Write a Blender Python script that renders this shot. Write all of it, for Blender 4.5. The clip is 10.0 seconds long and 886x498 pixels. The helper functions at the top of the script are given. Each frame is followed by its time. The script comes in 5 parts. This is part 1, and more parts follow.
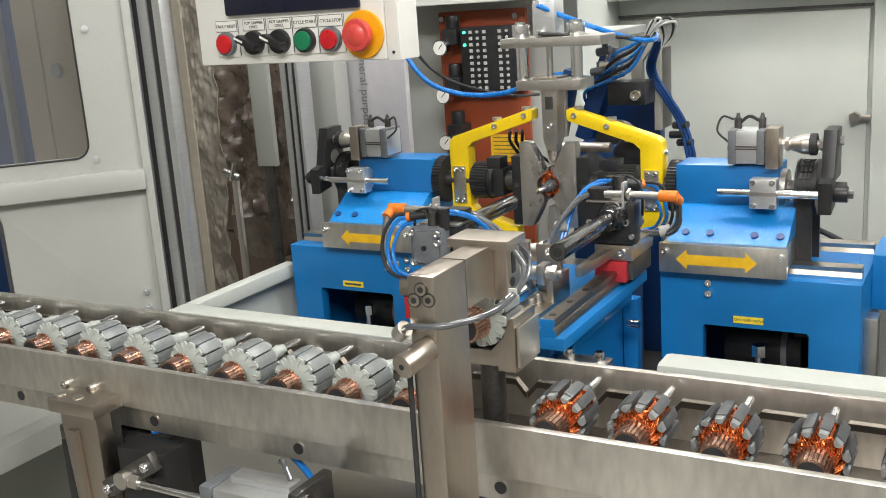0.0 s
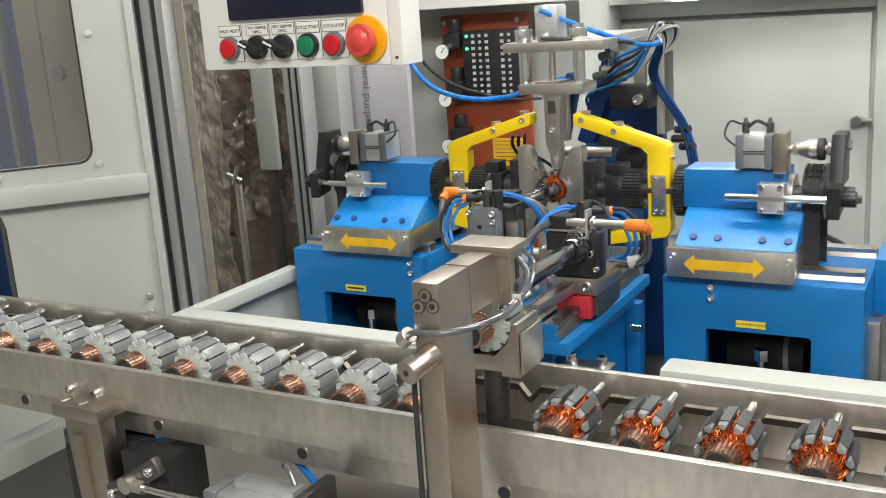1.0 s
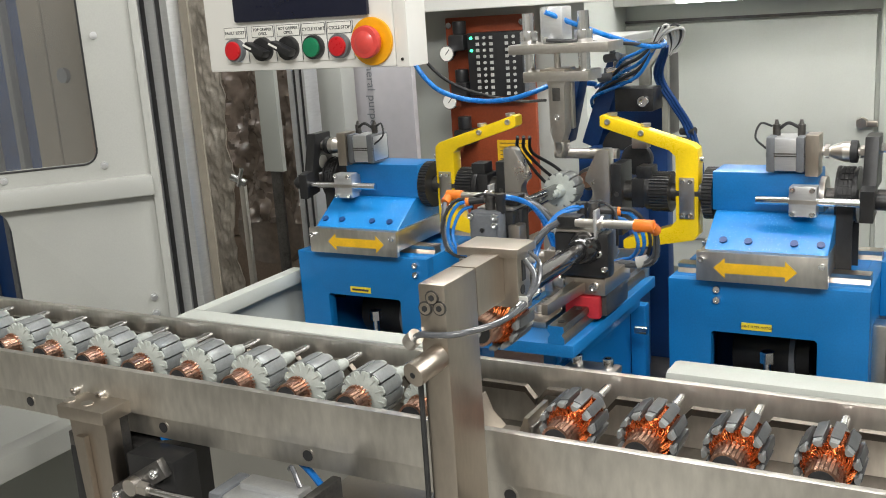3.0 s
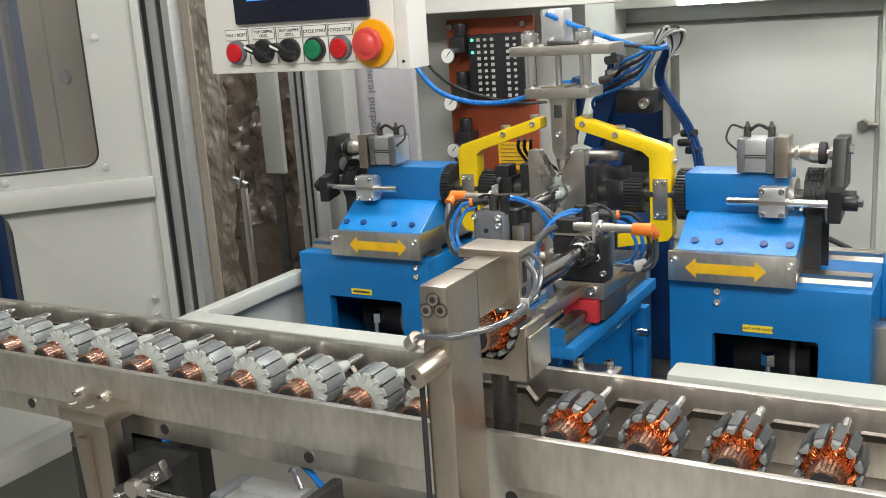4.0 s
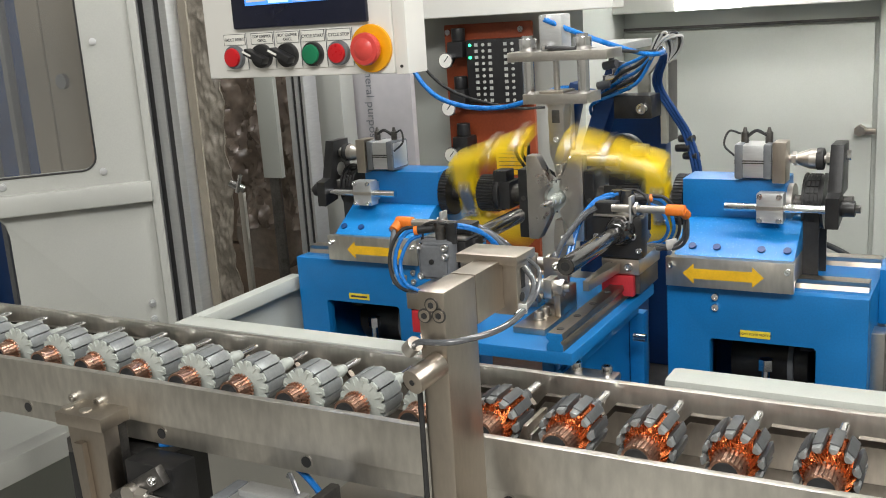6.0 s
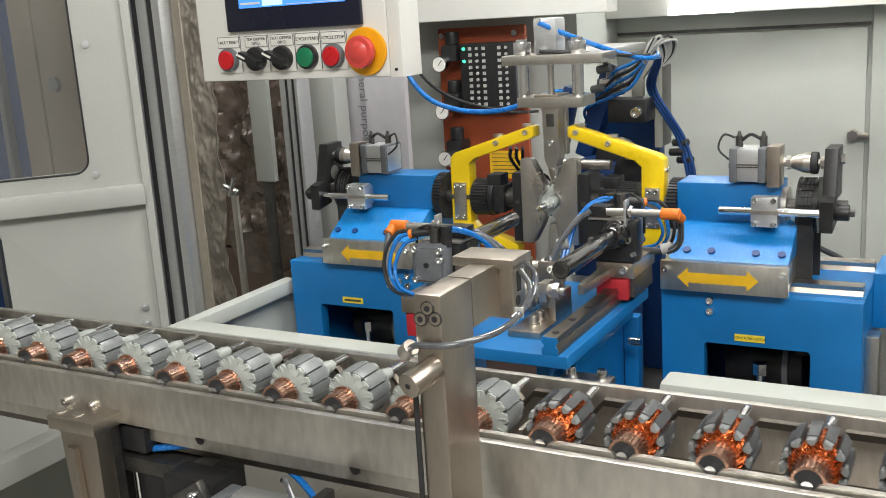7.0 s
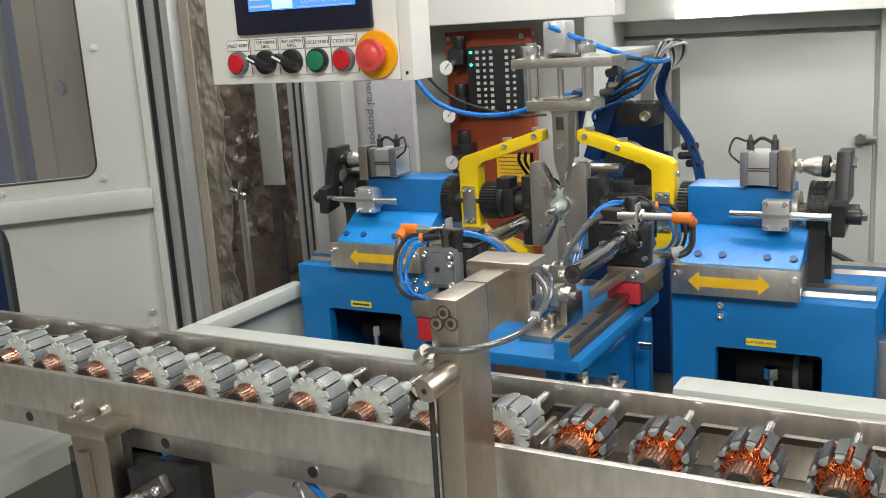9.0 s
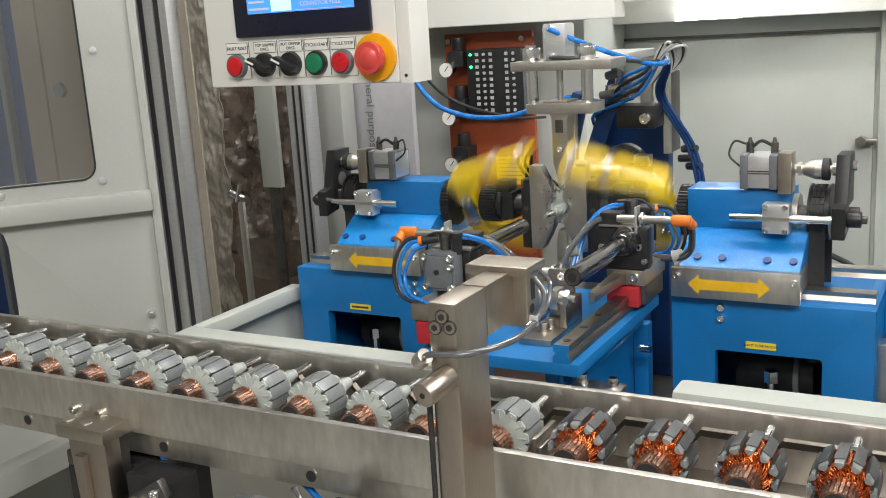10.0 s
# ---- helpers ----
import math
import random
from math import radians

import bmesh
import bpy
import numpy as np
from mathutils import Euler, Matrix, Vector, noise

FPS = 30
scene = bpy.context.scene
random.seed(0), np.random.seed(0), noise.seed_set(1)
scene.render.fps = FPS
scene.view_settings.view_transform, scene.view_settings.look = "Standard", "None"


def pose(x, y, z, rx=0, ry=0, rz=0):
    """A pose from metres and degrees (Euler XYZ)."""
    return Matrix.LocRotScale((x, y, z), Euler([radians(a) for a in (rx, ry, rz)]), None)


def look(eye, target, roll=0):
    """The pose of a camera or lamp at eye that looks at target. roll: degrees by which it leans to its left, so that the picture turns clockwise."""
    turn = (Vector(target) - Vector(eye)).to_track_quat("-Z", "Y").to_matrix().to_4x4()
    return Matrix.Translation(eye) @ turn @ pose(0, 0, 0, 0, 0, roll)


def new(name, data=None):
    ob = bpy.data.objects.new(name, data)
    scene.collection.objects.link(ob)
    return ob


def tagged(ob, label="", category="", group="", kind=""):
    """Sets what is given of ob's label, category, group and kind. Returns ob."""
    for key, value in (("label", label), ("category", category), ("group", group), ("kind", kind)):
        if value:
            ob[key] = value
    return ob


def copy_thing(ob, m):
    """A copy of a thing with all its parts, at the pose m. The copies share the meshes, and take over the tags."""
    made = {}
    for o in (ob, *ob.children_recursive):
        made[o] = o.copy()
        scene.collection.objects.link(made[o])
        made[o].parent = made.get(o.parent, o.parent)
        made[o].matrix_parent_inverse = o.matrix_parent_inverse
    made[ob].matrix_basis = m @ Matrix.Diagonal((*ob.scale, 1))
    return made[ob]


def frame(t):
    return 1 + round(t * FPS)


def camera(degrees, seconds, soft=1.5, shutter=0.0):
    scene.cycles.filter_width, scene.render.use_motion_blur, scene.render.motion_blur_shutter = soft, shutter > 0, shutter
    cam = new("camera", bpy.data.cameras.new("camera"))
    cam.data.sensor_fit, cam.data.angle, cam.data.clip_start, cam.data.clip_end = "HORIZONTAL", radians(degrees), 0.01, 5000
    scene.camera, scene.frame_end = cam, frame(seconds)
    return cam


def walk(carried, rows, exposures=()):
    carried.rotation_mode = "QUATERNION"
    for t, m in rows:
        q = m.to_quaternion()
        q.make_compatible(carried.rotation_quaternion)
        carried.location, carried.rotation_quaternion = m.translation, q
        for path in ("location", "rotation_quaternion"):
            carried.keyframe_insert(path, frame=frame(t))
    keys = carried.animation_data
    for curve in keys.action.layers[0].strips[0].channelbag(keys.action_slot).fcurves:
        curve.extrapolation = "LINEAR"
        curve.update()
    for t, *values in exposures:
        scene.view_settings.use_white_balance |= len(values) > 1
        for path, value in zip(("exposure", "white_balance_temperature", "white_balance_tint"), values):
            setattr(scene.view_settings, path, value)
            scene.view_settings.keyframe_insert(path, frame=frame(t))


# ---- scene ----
cam = camera(47.4, 10.0, soft=1.0, shutter=0.6)
PATH = [
    (0, (0.036, 0.407, 1.333), (-0.923, 2.093, 0.85), -3.9),
    (0.5, (0.036, 0.408, 1.335), (-0.926, 2.094, 0.853), -3.9),
    (1, (0.035, 0.405, 1.337), (-0.927, 2.092, 0.857), -3.9),
    (1.5, (0.033, 0.405, 1.336), (-0.929, 2.092, 0.857), -3.9),
    (2, (0.032, 0.406, 1.335), (-0.932, 2.092, 0.859), -3.9),
    (2.5, (0.032, 0.405, 1.336), (-0.934, 2.09, 0.86), -3.9),
    (4, (0.032, 0.404, 1.337), (-0.937, 2.089, 0.865), -3.9),
    (4.5, (0.032, 0.401, 1.337), (-0.938, 2.086, 0.867), -3.9),
    (5, (0.031, 0.399, 1.337), (-0.939, 2.084, 0.868), -3.8),
    (5.5, (0.032, 0.402, 1.338), (-0.938, 2.088, 0.871), -3.8),
    (7, (0.027, 0.405, 1.336), (-0.924, 2.104, 0.88), -3.6),
    (7.5, (0.026, 0.404, 1.336), (-0.927, 2.103, 0.882), -3.6),
    (8, (0.024, 0.402, 1.338), (-0.929, 2.101, 0.884), -3.6),
    (8.5, (0.02, 0.403, 1.337), (-0.934, 2.102, 0.886), -3.6),
    (9, (0.016, 0.404, 1.336), (-0.939, 2.103, 0.887), -3.6),
    (9.5, (0.015, 0.405, 1.337), (-0.94, 2.105, 0.889), -3.6),
    (10, (0.016, 0.407, 1.337), (-0.94, 2.107, 0.891), -3.6),
]
walk(cam, [(t, look(eye, target, roll)) for t, eye, target, roll in PATH], [(0, 0.0), (4.5, -0.10), (10, -0.20)])

# ---- world and light ----
world = bpy.data.worlds.new("hall")
scene.world = world
world.use_nodes = True
wn = world.node_tree.nodes
wn["Background"].inputs[0].default_value = (0.80, 0.88, 1.0, 1)
wn["Background"].inputs[1].default_value = 0.06


def area_lamp(name, eye, target, sx, sy, watts, colour):
    data = bpy.data.lights.new(name, "AREA")
    data.shape, data.size, data.size_y, data.energy, data.color = "RECTANGLE", sx, sy, watts, colour
    ob = new(name, data)
    ob.matrix_world = look(eye, target)
    return ob


# fills for unseen hall tubes over and behind camera; work light inside the machine
area_lamp("hall_tube_light", (0.8, -0.8, 3.0), (-0.4, 1.4, 1.0), 2.6, 0.5, 74, (1.0, 0.985, 0.95))
area_lamp("hall_tube_light", (-1.6, 0.3, 3.0), (-0.6, 1.5, 1.0), 0.5, 2.2, 4, (1.0, 0.985, 0.95))
area_lamp("hall_tube_light", (1.4, 1.4, 3.0), (-0.4, 1.5, 1.0), 0.5, 2.2, 42, (1.0, 0.985, 0.95))
# added behind the camera so the hall gives the steel brighter reflections
area_lamp("hall_tube_light", (1.1, -1.9, 3.4), (1.1, -1.2, 0.0), 3.2, 0.5, 66, (1.0, 0.985, 0.95))
# added fill above the machine to brighten its middle, no visible source
area_lamp("machine_roof_light", (-0.45, 1.72, 1.98), (-0.45, 1.62, 1.0), 1.1, 0.10, 11, (1.0, 1.0, 0.97))
area_lamp("machine_work_light", (-0.30, 2.40, 1.405), (-0.36, 2.22, 0.9), 1.0, 0.05, 4.2, (1.0, 1.0, 0.97))


# ---- materials ----
def mat(name, colour, rough=0.5, metal=0.0, vary=0.10, scale=40.0, bump=0.0, fine=6.0, stretch=(1, 1, 1), coat=0.0,
        rvary=0.12, emit=0.0, alpha=1.0, spec=0.5, speck=None, random_hue=0.0, trans=0.0):
    m = bpy.data.materials.new(name)
    m.use_nodes = True
    nt = m.node_tree
    b = nt.nodes["Principled BSDF"]
    tc = nt.nodes.new("ShaderNodeTexCoord")
    mp = nt.nodes.new("ShaderNodeMapping")
    mp.inputs["Scale"].default_value = stretch
    nt.links.new(tc.outputs["Object"], mp.inputs[0])
    n1 = nt.nodes.new("ShaderNodeTexNoise")
    n1.inputs["Scale"].default_value, n1.inputs["Detail"].default_value = scale, 5
    n2 = nt.nodes.new("ShaderNodeTexNoise")
    n2.inputs["Scale"].default_value, n2.inputs["Detail"].default_value = scale * fine, 4
    nt.links.new(mp.outputs[0], n1.inputs["Vector"])
    nt.links.new(mp.outputs[0], n2.inputs["Vector"])
    mix = nt.nodes.new("ShaderNodeMath")
    mix.operation = "MULTIPLY_ADD"
    mix.inputs[1].default_value = 0.6
    nt.links.new(n1.outputs["Fac"], mix.inputs[0])
    half = nt.nodes.new("ShaderNodeMath")
    half.operation = "MULTIPLY"
    half.inputs[1].default_value = 0.4
    nt.links.new(n2.outputs["Fac"], half.inputs[0])
    nt.links.new(half.outputs[0], mix.inputs[2])
    ramp = nt.nodes.new("ShaderNodeValToRGB")
    lo = [max(0.0, c * (1 - vary * 1.6)) for c in colour]
    hi = [min(1.0, c * (1 + vary * 1.2)) for c in colour]
    ramp.color_ramp.elements[0].position, ramp.color_ramp.elements[0].color = 0.32, (*lo, 1)
    ramp.color_ramp.elements[1].position, ramp.color_ramp.elements[1].color = 0.68, (*hi, 1)
    nt.links.new(mix.outputs[0], ramp.inputs[0])
    out = ramp.outputs[0]
    if speck:
        v = nt.nodes.new("ShaderNodeTexVoronoi")
        v.inputs["Scale"].default_value = speck[0]
        nt.links.new(tc.outputs["Object"], v.inputs["Vector"])
        lt = nt.nodes.new("ShaderNodeMath")
        lt.operation = "LESS_THAN"
        lt.inputs[1].default_value = speck[1]
        nt.links.new(v.outputs["Distance"], lt.inputs[0])
        mc = nt.nodes.new("ShaderNodeMixRGB")
        mc.inputs[2].default_value = (*speck[2], 1)
        nt.links.new(lt.outputs[0], mc.inputs[0])
        nt.links.new(out, mc.inputs[1])
        out = mc.outputs[0]
    if random_hue:
        oi = nt.nodes.new("ShaderNodeObjectInfo")
        hs = nt.nodes.new("ShaderNodeHueSaturation")
        mr = nt.nodes.new("ShaderNodeMapRange")
        mr.inputs[3].default_value, mr.inputs[4].default_value = 1 - random_hue, 1 + random_hue
        nt.links.new(oi.outputs["Random"], mr.inputs[0])
        nt.links.new(mr.outputs[0], hs.inputs["Value"])
        nt.links.new(out, hs.inputs["Color"])
        out = hs.outputs[0]
    nt.links.new(out, b.inputs["Base Color"])
    rr = nt.nodes.new("ShaderNodeMapRange")
    rr.inputs[3].default_value, rr.inputs[4].default_value = max(0.02, rough - rvary), min(1, rough + rvary)
    nt.links.new(mix.outputs[0], rr.inputs[0])
    nt.links.new(rr.outputs[0], b.inputs["Roughness"])
    b.inputs["Metallic"].default_value = metal
    b.inputs["Coat Weight"].default_value = coat
    b.inputs["Specular IOR Level"].default_value = spec
    b.inputs["Transmission Weight"].default_value = trans
    b.inputs["Alpha"].default_value = alpha
    if emit:
        nt.links.new(out, b.inputs["Emission Color"])
        b.inputs["Emission Strength"].default_value = emit
    if bump:
        bp = nt.nodes.new("ShaderNodeBump")
        bp.inputs["Strength"].default_value, bp.inputs["Distance"].default_value = bump, 0.001
        nt.links.new(mix.outputs[0], bp.inputs["Height"])
        nt.links.new(bp.outputs[0], b.inputs["Normal"])
    return m


STEEL = mat("brushed_steel", (0.60, 0.57, 0.53), 0.34, 1.0, 0.06, 30, 0.03, 8, (1, 1, 1))
POLISHED = mat("polished_jaw_steel", (0.60, 0.57, 0.54), 0.30, 1.0, 0.05, 12, 0.02, 10)
RAIL = mat("ground_steel_rail", (0.69, 0.665, 0.615), 0.38, 1.0, 0.16, 9, 0.05, 14, (1, 1, 0.35))
# oiled guide rails, and steel coloured for the shade inside the transfer line
RAILDARK = mat("oiled_and_shaded_rail_steel", (0.24, 0.215, 0.19), 0.34, 1.0, 0.15, 25, 0.04, 10, (1, 0.3, 1))
NICKEL = mat("dull_nickel_plate", (0.50, 0.445, 0.385), 0.33, 1.0, 0.07, 25, 0.03, 12, (1, 1, 0.3))
CHROME = mat("chrome", (0.75, 0.75, 0.76), 0.14, 1.0, 0.05, 60)
DARKSTEEL = mat("oiled_dark_steel", (0.12, 0.115, 0.11), 0.38, 0.8, 0.25, 50, 0.08)
ALU = mat("extruded_aluminium", (0.66, 0.67, 0.68), 0.38, 0.85, 0.06, 50, 0.04, 8, (1, 1, 6))
BLUE = mat("blue_enamel", (0.004, 0.165, 0.46), 0.42, 0.0, 0.10, 14, 0.10, 30, coat=0.15)
BLUEWET = mat("blue_enamel_oil_drops", (0.006, 0.195, 0.53), 0.32, 0.0, 0.10, 14, 0.25, 30, coat=0.3, speck=(260, 0.16, (0.22, 0.45, 0.78)))
# for dark blue parts, and for shade in the base cut-outs and foot holes
DARKBLUE = mat("dark_and_shaded_blue_enamel", (0.005, 0.040, 0.155), 0.45, 0.0, 0.15, 16, 0.1, 20)
YELLOW = mat("yellow_enamel", (0.92, 0.64, 0.006), 0.30, 0.0, 0.06, 20, 0.04, 20, coat=0.4)
ARROW = mat("yellow_print", (0.80, 0.47, 0.015), 0.5, 0.0, 0.10, 60)
BLACK = mat("black_anodised", (0.018, 0.018, 0.019), 0.36, 0.0, 0.25, 60, 0.08)
GLOSSBLACK = mat("polished_black_rod", (0.012, 0.012, 0.013), 0.16, 0.0, 0.2, 40, 0.03, 10, spec=0.8, coat=0.5)
RUBBER = mat("black_rubber", (0.022, 0.022, 0.023), 0.62, 0.0, 0.25, 90, 0.12)
# housing white in three tones, with light and shade put into the colour
WHITE = mat("shaded_white_powder_coat", (0.385, 0.39, 0.365), 0.45, 0.0, 0.05, 6, 0.10, 90)
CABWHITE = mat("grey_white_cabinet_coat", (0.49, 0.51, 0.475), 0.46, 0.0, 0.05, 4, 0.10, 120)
BRIGHTWHITE = mat("bright_white_powder_coat", (0.76, 0.75, 0.71), 0.5, 0.0, 0.04, 8, 0.12, 120)
ORANGE = mat("orange_painted_steel", (0.30, 0.060, 0.020), 0.5, 0.0, 0.15, 10, 0.1, 20)
CABLEORANGE = mat("orange_plug_plastic", (0.75, 0.19, 0.02), 0.42, 0.0, 0.08, 80)
RED = mat("red_plastic", (0.55, 0.012, 0.018), 0.3, 0.0, 0.08, 50, coat=0.2)
REDSEAL = mat("red_end_seal", (0.42, 0.02, 0.03), 0.45, 0.0, 0.12, 50)
ESTOP = mat("faded_red_mushroom", (0.62, 0.06, 0.05), 0.36, 0.0, 0.06, 50, coat=0.2)
GREEN = mat("green_plastic", (0.01, 0.19, 0.085), 0.32, 0.0, 0.08, 50, coat=0.2)
AMBER = mat("amber_ring", (0.80, 0.36, 0.004), 0.38, 0.0, 0.06, 30)
GLASSY = mat("dark_screen_bezel", (0.010, 0.012, 0.028), 0.22, 0.0, 0.1, 30)
SCREEN = mat("lit_screen", (0.06, 0.25, 0.75), 0.3, 0.0, 0.05, 20, emit=1.1)
SCREENLIGHT = mat("lit_screen_field", (0.45, 0.75, 0.95), 0.3, 0.0, 0.05, 20, emit=1.0)
LABEL = mat("white_label", (0.78, 0.77, 0.72), 0.5, 0.0, 0.04, 60)
INK = mat("dark_ink", (0.05, 0.05, 0.055), 0.6, 0.0, 0.1, 60)
YLABEL = mat("yellow_label", (0.80, 0.62, 0.04), 0.5, 0.0, 0.08, 60)
COPPER = mat("bare_copper_bars", (0.60, 0.36, 0.265), 0.30, 1.0, 0.12, 120)
WIRE = mat("enamelled_copper_wire", (0.68, 0.165, 0.045), 0.26, 0.85, 0.30, 160, 0.3, 6)
STACK = mat("light_grey_lamination_coat", (0.27, 0.285, 0.285), 0.36, 0.30, 0.12, 120, 0.12, random_hue=0.10)
STACKDARK = mat("grey_lamination", (0.13, 0.135, 0.14), 0.38, 0.55, 0.14, 120, 0.12, random_hue=0.08)
SPIDER = mat("pale_grey_slot_insulation", (0.43, 0.46, 0.43), 0.5, 0.0, 0.10, 120, 0.1)
BLUEHOSE = mat("blue_air_hose", (0.01, 0.17, 0.55), 0.28, 0.0, 0.08, 50, coat=0.2)
CLEARHOSE = mat("smoky_clear_hose", (0.085, 0.09, 0.10), 0.12, 0.0, 0.2, 60, spec=0.8, coat=0.6)
GREYPL = mat("grey_cast_cylinder", (0.17, 0.18, 0.195), 0.45, 0.3, 0.12, 60, 0.1)
LED = mat("green_status_light", (0.05, 0.9, 0.35), 0.4, emit=3.0)
BEIGE = mat("beige_painted_sheet", (0.22, 0.195, 0.155), 0.5, 0.0, 0.10, 4, 0.05, 20)
CARTON = mat("brown_carton", (0.22, 0.165, 0.125), 0.7, 0.0, 0.18, 9, 0.1, 20)
WRAP = mat("bubble_wrap", (0.34, 0.305, 0.26), 0.22, 0.0, 0.14, 22, 0.5, 14, spec=0.7)
PLASTIC = mat("clear_plastic_over_carton", (0.27, 0.215, 0.175), 0.20, 0.0, 0.22, 14, 0.5, 5, spec=0.8)
FLOORM = mat("pale_concrete", (0.48, 0.47, 0.44), 0.6, 0.0, 0.3, 3, 0.2, 20)
HALL = mat("hall_paint", (0.68, 0.67, 0.63), 0.8, 0.0, 0.10, 1.5, 0.05, 20)
TUBE = mat("lit_tube", (1.0, 1.0, 0.97), 0.4, emit=6.0, vary=0.0)
GLASS = mat("dusty_window_glass", (0.80, 0.80, 0.78), 0.06, 0.0, 0.05, 10, trans=0.0, alpha=0.05, spec=0.6)
BOARD = mat("grey_printed_board", (0.40, 0.385, 0.40), 0.55, 0.0, 0.06, 8, 0.05)
OLIVE = mat("grey_bracket_paint", (0.26, 0.255, 0.22), 0.5, 0.0, 0.08, 20, 0.05)
DULLWHITE = mat("dull_white_plastic", (0.42, 0.42, 0.40), 0.5, 0.0, 0.06, 60)
SCRAP = mat("copper_wire_scrap", (0.22, 0.12, 0.08), 0.5, 0.5, 0.5, 120, 0.6)


# ---- mesh helpers ----
def box(bm, a, b, bevel=0.0, turn=None):
    """A box between two corners, with chamfered edges; turn: a matrix applied to it."""
    lo, hi = Vector([min(p, q) for p, q in zip(a, b)]), Vector([max(p, q) for p, q in zip(a, b)])
    m = Matrix.Translation((lo + hi) / 2) @ Matrix.Diagonal((*(hi - lo), 1))
    verts = bmesh.ops.create_cube(bm, size=1, matrix=(turn @ m) if turn else m)["verts"]
    if bevel:
        edges = list({e for v in verts for e in v.link_edges})
        bmesh.ops.bevel(bm, geom=edges, offset=bevel, segments=2, affect="EDGES", profile=0.6)
    return bm


def cyl(bm, p, q, r, n=20, r2=None, bevel=0.0):
    p, q = Vector(p), Vector(q)
    m = Matrix.Translation((p + q) / 2) @ (q - p).to_track_quat("Z", "Y").to_matrix().to_4x4()
    verts = bmesh.ops.create_cone(bm, cap_ends=True, segments=n, radius1=r, radius2=r if r2 is None else r2, depth=(q - p).length, matrix=m)["verts"]
    if bevel:
        edges = [e for e in {e for v in verts for e in v.link_edges} if len(e.link_faces) == 2 and max(len(f.verts) for f in e.link_faces) > 4]
        bmesh.ops.bevel(bm, geom=edges, offset=bevel, segments=2, affect="EDGES", profile=0.6)
    return bm


def prism(bm, pts, axis, a, b, bevel=0.0):
    """A closed outline extruded along an axis from a to b; outline in the other two axes, in order."""
    def place(u, v, w):
        return {"x": (w, u, v), "y": (u, w, v), "z": (u, v, w)}[axis]
    lo = [bm.verts.new(place(u, v, a)) for u, v in pts]
    hi = [bm.verts.new(place(u, v, b)) for u, v in pts]
    n = len(pts)
    faces = [bm.faces.new(lo), bm.faces.new(hi[::-1])]
    faces += [bm.faces.new((lo[i], hi[i], hi[(i + 1) % n], lo[(i + 1) % n])) for i in range(n)]
    bmesh.ops.recalc_face_normals(bm, faces=faces)
    if bevel:
        caps = {e for f in faces[:2] for e in f.edges}
        bmesh.ops.bevel(bm, geom=list(caps), offset=bevel, segments=2, affect="EDGES", profile=0.6)
    return bm


def smooth_path(pts, steps=8):
    """A soft line through the points."""
    pts = [Vector(p) for p in pts]
    ext = [2 * pts[0] - pts[1]] + pts + [2 * pts[-1] - pts[-2]]
    out = []
    for i in range(1, len(ext) - 2):
        p0, p1, p2, p3 = ext[i - 1 : i + 3]
        for s in range(steps):
            t = s / steps
            out.append(0.5 * ((2 * p1) + (p2 - p0) * t + (2 * p0 - 5 * p1 + 4 * p2 - p3) * t * t + (3 * p1 - p0 - 3 * p2 + p3) * t ** 3))
    return out + [pts[-1]]


def tube(bm, pts, r, n=10, steps=8):
    line = smooth_path(pts, steps) if steps > 1 else [Vector(p) for p in pts]
    rings, up = [], Vector((0.13, 0.21, 0.97))
    for i, p in enumerate(line):
        d = (line[min(i + 1, len(line) - 1)] - line[max(i - 1, 0)]).normalized()
        s = d.cross(up).normalized()
        up = s.cross(d).normalized()
        rings.append([bm.verts.new(p + r * (math.cos(k * math.tau / n) * s + math.sin(k * math.tau / n) * up)) for k in range(n)])
    for a, b in zip(rings, rings[1:]):
        for k in range(n):
            bm.faces.new((a[k], a[(k + 1) % n], b[(k + 1) % n], b[k]))
    bm.faces.new(rings[0][::-1])
    bm.faces.new(rings[-1])
    return bm


def cap_screw(bm, p, q, r):
    """A socket head screw: its head from p to q, with a hexagon recess in the outer end q."""
    p, q = Vector(p), Vector(q)
    d = (q - p).normalized()
    m = Matrix.Translation(p) @ d.to_track_quat("Z", "Y").to_matrix().to_4x4()
    h, n = (q - p).length, 18
    rings = []
    for rr, z, hexa in ((r, 0, 0), (r, h * 0.85, 0), (r * 0.9, h, 0), (r * 0.55, h, 1), (r * 0.5, h * 0.4, 1)):
        rings.append([bm.verts.new(m @ Vector((rr * math.cos(k * math.tau / n), rr * math.sin(k * math.tau / n), z))) for k in range(n)])
    for a, b in zip(rings, rings[1:]):
        for k in range(n):
            bm.faces.new((a[k], a[(k + 1) % n], b[(k + 1) % n], b[k]))
    bm.faces.new(rings[-1])
    return bm


def gear(bm, x0, x1, r, teeth=36, depth=0.0016, inner=0.0):
    """A toothed pulley on the x axis."""
    pts = []
    for k in range(teeth):
        for f, rr in ((0.0, r - depth), (0.22, r), (0.62, r), (0.84, r - depth)):
            a = (k + f) * math.tau / teeth
            pts.append((rr * math.cos(a), rr * math.sin(a)))
    return prism(bm, pts, "x", x0, x1)


def smooth(ob, angle=35):
    for p in ob.data.polygons:
        p.use_smooth = True
    ob.data.set_sharp_from_angle(angle=radians(angle))
    return ob


